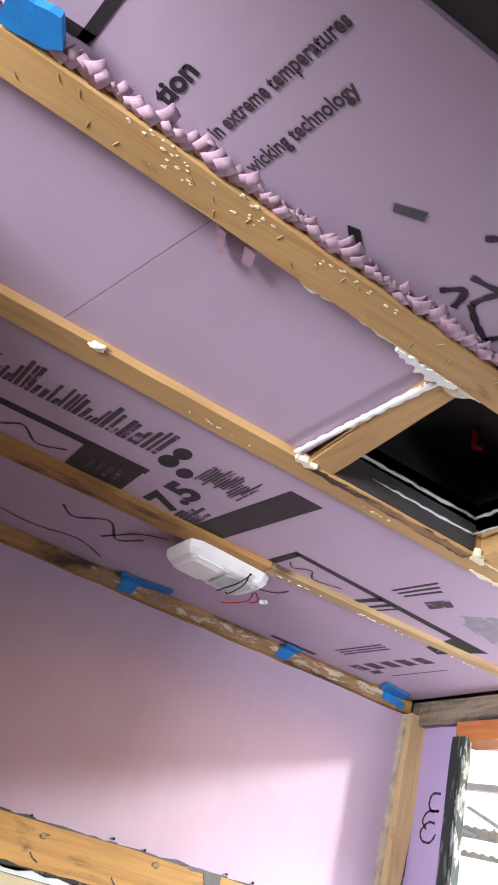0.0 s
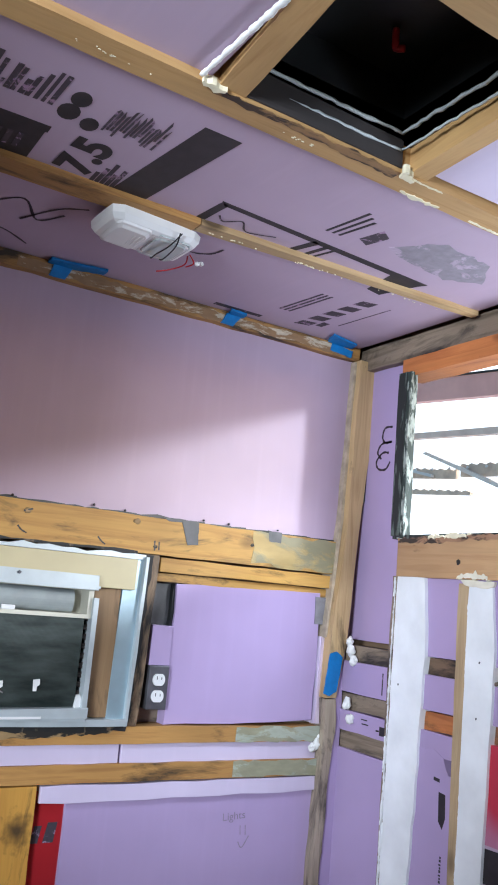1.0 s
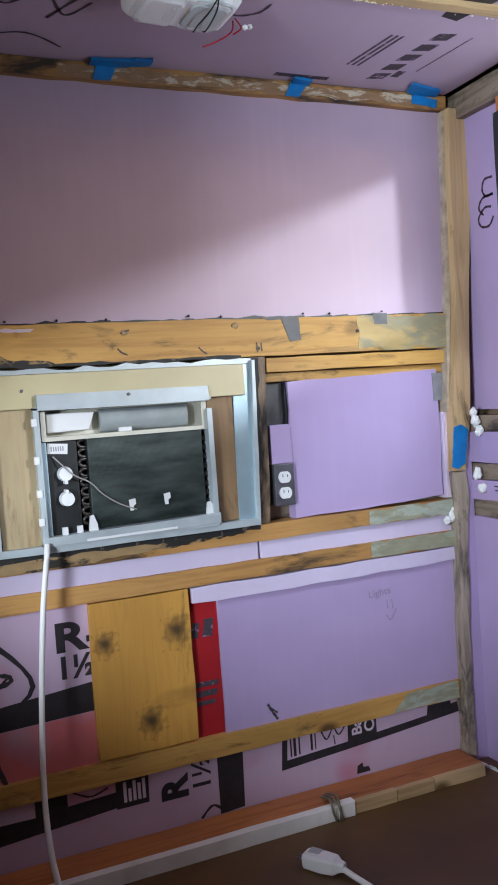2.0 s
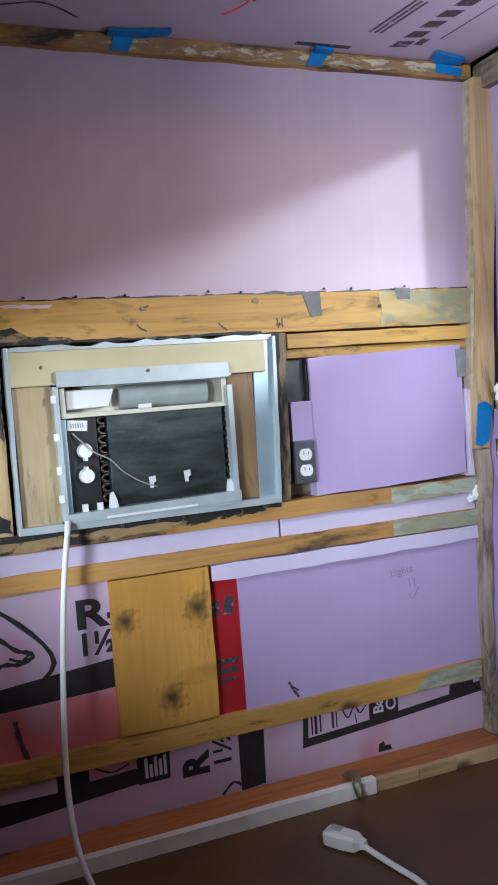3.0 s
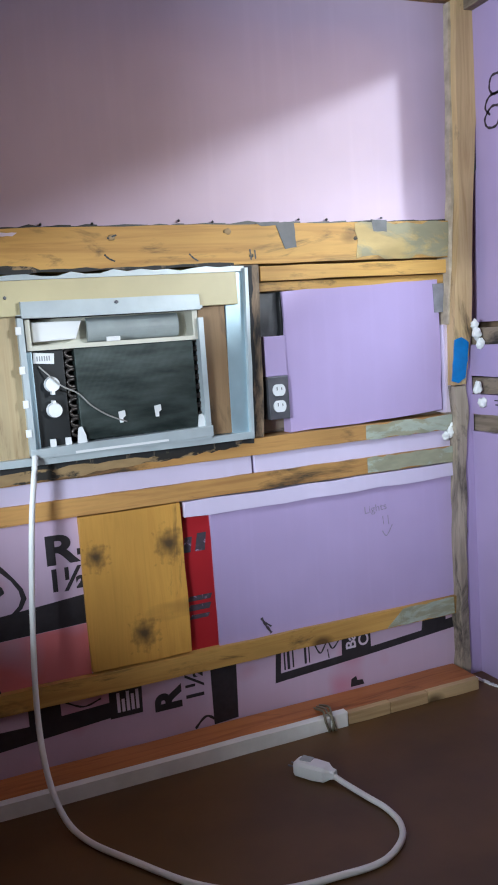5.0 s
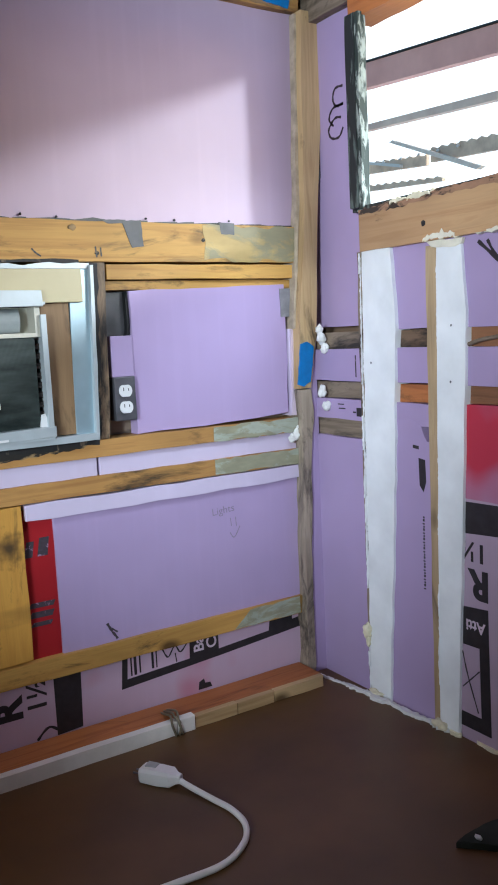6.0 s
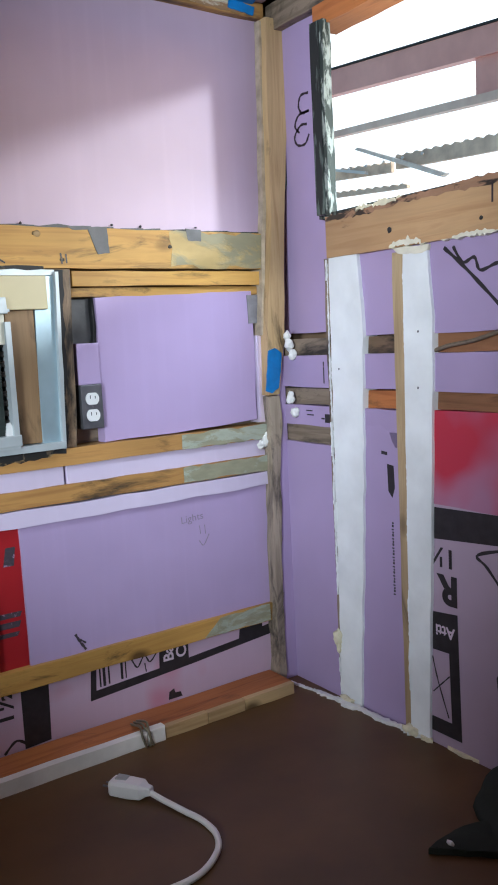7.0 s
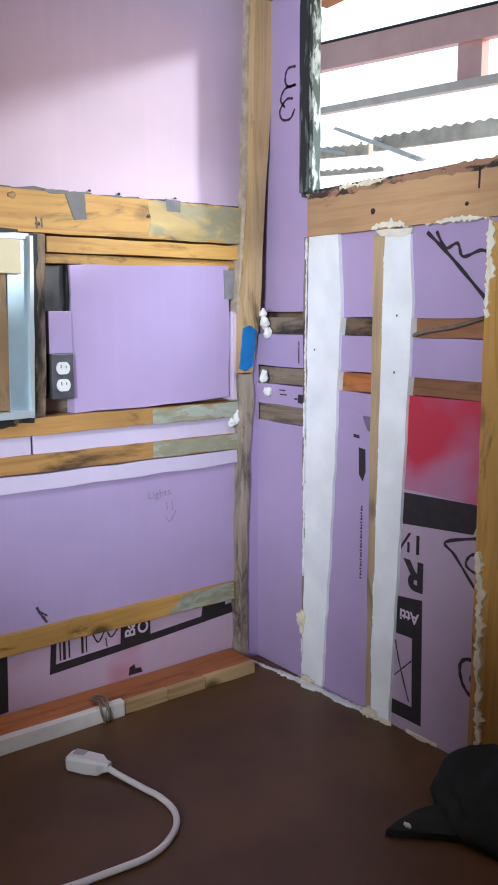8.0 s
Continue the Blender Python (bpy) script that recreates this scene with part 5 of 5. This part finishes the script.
part("smudge", prism_bm([(-0.40, -0.61), (-0.34, -0.585), (-0.20, -0.56), (-0.12, -0.60), (-0.18, -0.68), (-0.32, -0.70)], C, DC, DC + 0.0006, 0.006, 0.02), flaking("grey_smudge", (0.30, 0.27, 0.32), (0.5, 0.4, 0.52), 0.55, 16, stretch=1), cp, "grey smudge on the foam")
# brand lettering as plain blocks, and small print
marks(C, [[(-0.268 + i * 0.006, -0.075 - i * 0.055), (-0.226 + i * 0.006, -0.085 - i * 0.055), (-0.222 + i * 0.006, -0.118 - i * 0.055), (-0.262 + i * 0.006, -0.110 - i * 0.055)] for i in range(5)], DC, ink_faded, cp, "printed_bars", "row of dark printed blocks")
mark(C, [(-0.215, -0.10), (-0.195, -0.10), (-0.193, -0.135), (-0.213, -0.135)], DC, ink_faded, cp)
marks(C, [[(-0.36 + i * 0.014, -0.14), (-0.354 + i * 0.014, -0.14), (-0.335 + i * 0.014, -0.30), (-0.341 + i * 0.014, -0.30)] for i in range(3)] + [[(-0.17, -0.14), (-0.167, -0.14), (-0.150, -0.33), (-0.153, -0.33)]], DC, ink_faded, cp, "printed_bars")
marks(C, [(-0.50, -0.36, -0.062, -0.045)], DC, ink_faded, cp)
for pts in ([(-1.17, -0.28), (-1.13, -0.24), (-1.07, -0.30), (-1.02, -0.22), (-0.98, -0.28)], [(-1.05, -0.20), (-1.0, -0.30), (-0.95, -0.34)], [(-1.30, -0.12), (-1.18, -0.10), (-1.08, -0.13), (-1.0, -0.08)], [(-0.74, -0.33), (-0.70, -0.30), (-0.66, -0.32), (-0.65, -0.36)]):
    stroke(C, pts, 0.006, DC, marker, cp, "marker_line")
# text and marks behind the rafter
lettering("in extreme temperatures", 0.024, C, -1.376, -1.312, DC, text_ink, cp, -81, 1, 0.0006, mirror=-1, length=0.187)
lettering("wicking technology", 0.024, C, -1.326, -1.302, DC, text_ink, cp, -81, 1, 0.0006, mirror=-1, length=0.150)
lettering("tion", 0.030, C, -1.434, -1.312, DC, ink, cp, -83, 1, 0.0012, mirror=-1, length=0.055)
bm = bmesh.new()
for r in ([(-1.62, -1.315), (-1.525, -1.320), (-1.52, -1.334), (-1.62, -1.330)], [(-1.535, -1.32), (-1.522, -1.32), (-1.512, -1.40), (-1.524, -1.40)]):
    prism_bm(r, C, DC - 0.0005, DC + 0.0006, bm=bm)
part("printed_frame", bm, ink, cp)
mark(C, [(-1.198, -1.372), (-1.192, -1.362), (-1.160, -1.374), (-1.165, -1.386)], DC, grey_tape, cp, "tape_strip", "bit of dark green tape", 0.001)
mark(C, [(-1.214, -1.314), (-1.200, -1.318), (-1.180, -1.298), (-1.194, -1.292)], DC, black_plastic, cp, "tape_strip", "", 0.001)
for pts in ([(-1.10, -1.40), (-1.06, -1.43), (-1.02, -1.40), (-1.03, -1.36), (-1.07, -1.35)], [(-1.040, -1.318), (-1.015, -1.30), (-0.985, -1.285)], [(-1.04, -1.318), (-1.03, -1.352), (-0.99, -1.40), (-0.97, -1.43)],
            [(-0.985, -1.285), (-0.96, -1.33), (-0.90, -1.38), (-0.82, -1.42)], [(-0.95, -1.29), (-0.91, -1.33), (-0.85, -1.36), (-0.78, -1.38)], [(-0.93, -1.30), (-0.88, -1.295), (-0.83, -1.30), (-0.80, -1.33)], [(-1.08, -1.31), (-1.06, -1.33), (-1.05, -1.30)], [(-1.07, -1.28), (-1.04, -1.275), (-1.02, -1.265)]):
    stroke(C, pts, 0.008, DC, marker, cp, "marker_line")
stroke(C, [(-1.60, -1.10), (-1.565, -1.11), (-1.55, -1.14), (-1.565, -1.17), (-1.60, -1.175)], 0.003, -0.012, marker, cp, "marker_line")

# rafter edge: rope of curled pink backing and dabs of foam
def curl_bm(at, size, turn, rng, bm):
    """A curled shaving of foam skin: a bent ribbon with thickness."""
    n, w = 7, size * rng.uniform(0.35, 0.6)
    rot = Matrix.Translation(at) @ Matrix.Rotation(turn, 4, "Z") @ Matrix.Rotation(rng.uniform(-0.25, 0.25), 4, "X")
    sweep = rng.uniform(2.3, 3.2)
    rows = []
    for i in range(n):
        g = -0.4 + sweep * i / (n - 1)
        r = size * (0.62 + 0.25 * i / n)
        for k in (0.0, 0.0022):
            rows.append([bm.verts.new(rot @ Vector((s * w * (1 - 0.4 * abs(i / (n - 1) - 0.4)), (r - k) * math.cos(g), -(r - k) * math.sin(g) * 0.9))) for s in (-1, 1)])
    for i in range(n - 1):
        o0, i0, o1, i1 = rows[2 * i], rows[2 * i + 1], rows[2 * i + 2], rows[2 * i + 3]
        for q in ((o0[0], o0[1], o1[1], o1[0]), (i0[1], i0[0], i1[0], i1[1]), (o0[0], o1[0], i1[0], i0[0]), (o0[1], i0[1], i1[1], o1[1])):
            bm.faces.new(q)
    bm.faces.new((rows[0][0], rows[1][0], rows[1][1], rows[0][1]))
    bm.faces.new((rows[-2][0], rows[-2][1], rows[-1][1], rows[-1][0]))


bm = bmesh.new()
for i in range(92):
    x = -1.63 + i * 0.0108 + rng.uniform(-0.003, 0.003)
    y = -1.324 + (x + 1.8) * 0.05 + rng.uniform(-0.004, 0.002)
    big = 1.25 if i in (24, 25) else 1.0
    curl_bm((x, y, CEIL_Z - 0.002), 0.0205 * rng.uniform(0.85, 1.12) * big * (1.0 if i < 70 else 0.75), radians(35) + rng.uniform(-0.28, 0.28), rng, bm)
tagged(part("backer_rope", bm, pink_backer, cp, "ragged row of curled pink foam shavings", smooth=True), kind="stuff")
def edge_y(x):
    return -1.260 + (x + 1.8) * 0.05


ragged(C, (-1.62, edge_y(-1.62)), (-1.28, edge_y(-1.28)), 0.006, 0.012, 0.0205, spray, cp, "", 3, 0.78)
ragged(C, (-1.28, edge_y(-1.28)), (-0.92, edge_y(-0.92)), 0.011, 0.012, 0.0225, spray, cp, "ragged pale foam along the rafter", 4, 0.12)
ragged(C, (-1.06, edge_y(-1.06) + 0.003), (-0.93, edge_y(-0.93) + 0.003), 0.014, 0.010, 0.0190, spray_white, cp, "", 5, 0.2)
ragged(C, (-0.55, edge_y(-0.55)), (-0.1, edge_y(-0.1)), 0.008, 0.010, 0.0215, spray, cp, "", 6, 0.4)


def flecks(a, b, spread, d, count, seed, label):
    """Small crumbs of foam stuck along a board, in loose clusters."""
    r4 = random.Random(seed)
    bm = bmesh.new()
    centres = [r4.random() for _ in range(max(3, count // 7))]
    for i in range(count):
        f = min(1, max(0, r4.choice(centres) + r4.gauss(0, 0.025)))
        u, v = a[0] + (b[0] - a[0]) * f, a[1] + (b[1] - a[1]) * f + r4.uniform(-1, 1) * spread
        s = r4.uniform(0.0008, 0.0024)
        g0 = r4.uniform(0, 3)
        prism_bm([(u + s * r4.uniform(0.5, 1.3) * math.cos(g0 + k * 1.257) * 1.5, v + s * r4.uniform(0.4, 1.0) * math.sin(g0 + k * 1.257)) for k in range(5)], C, d - 0.001, d + r4.uniform(0.0003, 0.0009), bm=bm)
    return tagged(part("foam_crumbs", bm, spray, cp, label), kind="stuff")


flecks((-1.62, -1.301), (-0.80, -1.256), 0.006, 0.020, 34, 3, "pale crumbs of foam on the rafter")
flecks((-1.45, -1.276), (-0.85, -1.246), 0.010, 0.020, 16, 4, "")
flecks((-1.60, -0.442), (-0.10, -0.440), 0.003, 0.010, 40, 5, "")
flecks((-1.60, -0.868), (-0.60, -0.838), 0.004, 0.010, 22, 6, "")
part("spray_foam", blob_bm((-1.335, -0.893, 1.735), (0.012, 0.008, 0.005), None, 6, 0.6, 3), spray, cp, "glossy yellow foam drop", smooth=True)
ragged(C, (-0.56, -0.826), (-0.10, -0.813), 0.010, 0.002, 0.0130, spray, cp, "", 10, 0.2)
ragged(C, (-0.58, -0.868), (-0.20, -0.858), 0.007, 0.004, 0.0135, spray, cp, "", 12, 0.4)
worm([(-0.988, -0.885, 1.741), (-0.972, -1.205, 1.741)], 0.0080, spray_white, cp, "thick white bead of foam", 3)
ragged(C, (-0.985, -0.888), (-0.945, -0.884), 0.014, 0.0, 0.013, spray, cp, "", 14, 0.0)
part("spray_foam", prism_bm([(-0.975, -1.222), (-0.940, -1.220), (-0.928, -1.203), (-0.942, -1.190), (-0.968, -1.194)], C, 0.0, 0.013, 0.003, 0.008, 0.003), spray, cp, "yellow block of cured foam")
ragged(C, (-0.60, -0.885), (-0.565, -0.868), 0.016, 0.0, 0.014, spray, cp, "", 15, 0.0)
stap = bmesh.new()
box_bm(-0.0045, 0.0045, -0.0003, 0.0003, -0.0004, 0.0004, bm=stap)
first = part("staple", stap, plain("dull_staple", (0.55, 0.45, 0.30), 0.5, 0.2), cp)
for i in range(24):
    x = -1.60 + i * 0.030 + rng.uniform(-0.014, 0.014)
    o = first if i == 0 else first.copy()
    if i:
        scene.collection.objects.link(o)
    o.location = Vector((x, edge_y(x) - rng.choice((0.010, 0.012, 0.040, 0.030)) + rng.uniform(-0.005, 0.004), CEIL_Z - 0.0206)) - ceiling.location
    o.rotation_euler = (0, 0, rng.uniform(0.6, 2.2))
for pts in ([(-1.325, -1.228), (-1.310, -1.222), (-1.296, -1.190), (-1.300, -1.186)], [(-1.285, -1.222), (-1.268, -1.218), (-1.262, -1.198), (-1.272, -1.194)]):
    part("torn_flap", prism_bm(pts, C, 0.0, 0.012, 0.001, 0.01), pink_backer, cp, "torn flap of foam backing")
part("tape_strip", prism_bm([(-1.60, -1.345), (-1.552, -1.348), (-1.540, -1.318), (-1.555, -1.308), (-1.60, -1.305)], C, 0.010, 0.020, 0.002, 0.012), blue_tape, cp, "torn blue masking tape")
hatch_head = board("hatch_header", C, -0.986, -0.940, -1.243, -0.868, -0.04, 0.006, tan_pine[1], cp, "tan trimmer beside the roof vent", lean=0.03)
hatch_head2 = board("hatch_header", C, -0.602, -0.562, -1.243, -0.866, -0.04, 0.006, tan_pine[1], cp, lean=0.02)


def roof_hatch():
    th = empty("roof_vent", ((HX0 + HX1) / 2, (HY0 + HY1) / 2, 1.78))
    for r in ((HX0 - 0.02, HX0, HY0 - 0.02, HY1 + 0.02), (HX1, HX1 + 0.02, HY0 - 0.02, HY1 + 0.02), (HX0, HX1, HY0 - 0.02, HY0), (HX0, HX1, HY1, HY1 + 0.02)):
        part("collar_side", box_bm(r[0], r[1], r[2], r[3], 1.79, 1.90), black_plastic, th, "black plastic collar side")
    part("lid", box_bm(HX0 - 0.03, HX1 + 0.03, HY0 - 0.03, HY1 + 0.03, 1.90, 1.93, 0.006), black_plastic, th, "closed black lid")
    e = 0.006
    for z, r in ((1.768, 0.0024), (1.80, 0.0034)):
        for a, b in (((HX0 + 0.01, HY1 - e, z), (HX1 - e, HY1 - e, z)), ((HX1 - e, HY1 - e, z), (HX1 - e, HY0 + 0.06, z))):
            A0, B0 = Vector(a), Vector(b)
            path = [A0.lerp(B0, i / 24) + Vector((rng.uniform(-1, 1), rng.uniform(-1, 1), rng.uniform(-1, 1))) * 0.0012 for i in range(25)]
            part("sealant_bead", tube_bm(path, r, 6, None, 0.35, 7), plain("grey_white_sealant", (0.50, 0.55, 0.56), 0.45), th, "white line of sealant", smooth=True)
    part("crank", tube_bm(smooth_path([(-0.705, -0.965, 1.899), (-0.705, -0.965, 1.880), (-0.697, -0.958, 1.874), (-0.688, -0.968, 1.872)], 4), 0.006, 7), red_ink, th, "small red lever", smooth=True)
    return tagged(th, "closed black roof vent framed by pine trimmers", "roof vent")


roof_hatch()


def dome_light():
    th = empty("ceiling_light", (-0.82, -0.34, 1.735))
    c = Vector((-0.835, -0.366, 0))
    ux, uy = Vector((0.205, 0.02, 0)) / 2, Vector((-0.005, 0.135, 0)) / 2

    def shell(z0, z1, k, u0=-1.0, u1=1.0, round_=0.25):
        bm = bmesh.new()
        loops = []
        for z, f in ((z0, 1.0), ((z0 + z1) / 2, 0.97), (z1 + 0.004, 0.86), (z1, 0.72)):
            ring = []
            for i in range(28):
                a = 2 * math.pi * i / 28
                ca, sa = math.cos(a), math.sin(a)
                q = 1 / max(1e-6, (abs(ca) ** 9 + abs(sa) ** 9) ** (1 / 9))
                uu = (u0 + u1) / 2 + (u1 - u0) / 2 * ca * q * (1 - (1 - f) * 0.6)
                p = c + ux * uu * k + uy * sa * q * k * f
                ring.append(bm.verts.new((p.x, p.y, z)))
            loops.append(ring)
        for r0, r1 in zip(loops, loops[1:]):
            for i in range(28):
                bm.faces.new((r0[i], r0[(i + 1) % 28], r1[(i + 1) % 28], r1[i]))
        bm.faces.new(loops[-1])
        bm.faces.new(loops[0][::-1])
        return bm

    part("base", shell(1.735, 1.706, 1.0), white_plastic, th, "white plastic base", smooth=False)
    part("lens", shell(1.708, 1.7035, 0.84, 0.02, 0.98), clear_lens, th, "milky lens half")
    part("switch_plate", shell(1.710, 1.6995, 0.84, -0.98, -0.06), white_plastic, th)
    for k in range(3):
        x = c.x - 0.035 + k * 0.009
        part("rib", box_bm(x, x + 0.002, c.y - 0.030, c.y + 0.02, 1.6985, 1.7005, 0.0006), white_plastic, th)
    wires = [((-0.790, -0.436, 1.716), (-0.786, -0.415, 1.699), (-0.780, -0.37, 1.697), (-0.776, -0.325, 1.699), (-0.772, -0.298, 1.712)),
             ((-0.786, -0.436, 1.716), (-0.796, -0.40, 1.698), (-0.800, -0.35, 1.697), (-0.796, -0.315, 1.700), (-0.790, -0.298, 1.710))]
    for w in wires:
        part("wire", tube_bm(smooth_path(w, 5), 0.0016, 6), black_plastic, th, "thin dark wire", smooth=True)
    part("wire", tube_bm(smooth_path([(-0.722, -0.335, 1.720), (-0.718, -0.315, 1.708), (-0.738, -0.285, 1.700), (-0.760, -0.265, 1.696)], 5), 0.0016, 6), red_ink, th, "thin red wire", smooth=True)
    part("wire", tube_bm(smooth_path([(-0.722, -0.345, 1.720), (-0.706, -0.335, 1.708), (-0.712, -0.310, 1.706)], 5), 0.0016, 6), red_ink, th, "", smooth=True)
    for p in ((-0.702, -0.345, 1.705), (-0.688, -0.335, 1.712)):
        part("wire_nut", blob_bm(p, (0.006, 0.008, 0.006), None, 3, 0.15, 1), white_plastic, th, "", smooth=True)
    return tagged(th, "white plastic dome light with loose wires hanging from the ceiling", "ceiling light")


dome_light()


# ---- on the floor: dark bag ----
def bag():
    th = empty("cloth_bag", (-0.08, -0.90, 0))
    bm = blob_bm((-0.035, -0.965, 0.030), (0.170, 0.22, 0.058), None, 7, 0.35, 4)
    for v in bm.verts:
        v.co += Vector((0, 0, 0.008)) * noise.noise(v.co * 22) + Vector((0.006, 0.006, 0)) * noise.noise(v.co * 35)
        v.co.z = max(0.001, v.co.z)
        v.co.x = min(v.co.x, -0.004)
    part("bag_body", bm, bag_cloth, th, "", smooth=True)
    part("flap", prism_bm([(-0.305, -0.808), (-0.228, -0.800), (-0.16, -0.815), (-0.15, -0.90), (-0.21, -0.905)], FLOOR, 0.001, 0.014, 0.003, 0.02, 0.004), bag_cloth, th, "black pointed flap")
    part("buckle", blob_bm((-0.268, -0.826, 0.016), (0.006, 0.010, 0.004), None, 3, 0.2, 1), white_plastic, th, "small pale buckle", smooth=True)
    return tagged(th, "dark green-black cloth bag slumped on the floor", "bag")


bag()

# ---- outside the window ----
glow, t, b = material("bright_hazy_sky")
t.nodes.remove(b)
em = t.nodes.new("ShaderNodeEmission")
em.inputs[0].default_value, em.inputs[1].default_value = (0.98, 0.99, 1.0, 1), 2.2
t.links.new(em.outputs[0], t.nodes["Material Output"].inputs[0])
tagged(link_mesh("backdrop", box_bm(9.0, 9.05, -1.0, 14.0, -1.0, 12.0), glow), "plain bright hazy sky beyond the canopy", "sky", kind="structure")
# Out of view; kept pale so that it bounces light onto the canopy.
tagged(link_mesh("ground", box_bm(-60, 60, -60, 60, -0.75, -0.70), plain("dusty_ground", (0.74, 0.70, 0.65), 0.9, 0, 0.2, 1.5)), "pale dusty ground outside", "ground", kind="structure")
OUT = lambda u, v, d: (2.5 - d, u, v)


def canopy():
    th = empty("canopy", (2.5, 2.0, -0.7))
    lab = "red-oxide steel canopy beam"
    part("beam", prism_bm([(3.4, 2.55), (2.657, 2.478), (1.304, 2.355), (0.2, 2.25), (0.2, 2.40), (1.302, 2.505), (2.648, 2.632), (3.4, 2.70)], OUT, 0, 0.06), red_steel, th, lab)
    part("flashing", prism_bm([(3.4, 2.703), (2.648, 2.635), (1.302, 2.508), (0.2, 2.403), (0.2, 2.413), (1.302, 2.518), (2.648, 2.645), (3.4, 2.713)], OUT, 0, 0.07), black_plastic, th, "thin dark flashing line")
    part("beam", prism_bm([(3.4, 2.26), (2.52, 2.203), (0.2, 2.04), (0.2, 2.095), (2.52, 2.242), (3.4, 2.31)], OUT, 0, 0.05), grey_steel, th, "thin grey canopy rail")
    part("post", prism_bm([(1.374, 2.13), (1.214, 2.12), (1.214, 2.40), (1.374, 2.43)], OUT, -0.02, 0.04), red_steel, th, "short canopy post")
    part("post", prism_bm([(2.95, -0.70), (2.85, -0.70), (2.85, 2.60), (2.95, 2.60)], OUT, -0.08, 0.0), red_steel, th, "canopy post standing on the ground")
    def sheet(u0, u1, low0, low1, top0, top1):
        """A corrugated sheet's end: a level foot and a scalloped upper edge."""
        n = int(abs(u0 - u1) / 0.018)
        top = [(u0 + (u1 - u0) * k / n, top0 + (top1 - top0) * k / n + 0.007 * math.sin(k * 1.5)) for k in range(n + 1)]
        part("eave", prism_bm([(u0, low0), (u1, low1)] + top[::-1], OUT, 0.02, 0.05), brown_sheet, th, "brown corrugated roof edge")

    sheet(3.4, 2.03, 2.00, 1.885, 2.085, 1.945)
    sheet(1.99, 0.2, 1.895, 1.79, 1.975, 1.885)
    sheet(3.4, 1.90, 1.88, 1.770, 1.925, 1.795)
    # Brace colour taken near white to look washed out by glare.
    part("brace", prism_bm([(2.30, 2.070), (2.27, 2.079), (1.55, 1.788), (1.59, 1.776)], OUT, 0.06, 0.10), plain("glare_paled_brace", (0.99, 0.84, 0.76), 0.5), th, "pale diagonal brace")
    part("brace", prism_bm([(2.60, 2.0), (2.60, 2.015), (2.22, 1.925), (2.22, 1.905)], OUT, 0.06, 0.09), white_plastic, th)
    for i in range(5):
        u = 2.4 - i * 0.16
        part("bolt", blob_bm((2.44, u, 1.975 - (2.5 - u) * 0.045), (0.008, 0.014, 0.010), None, i, 0.2, 1), white_plastic, th)
    return tagged(th, "open steel canopy outside the window against bright sky", "canopy")


canopy()
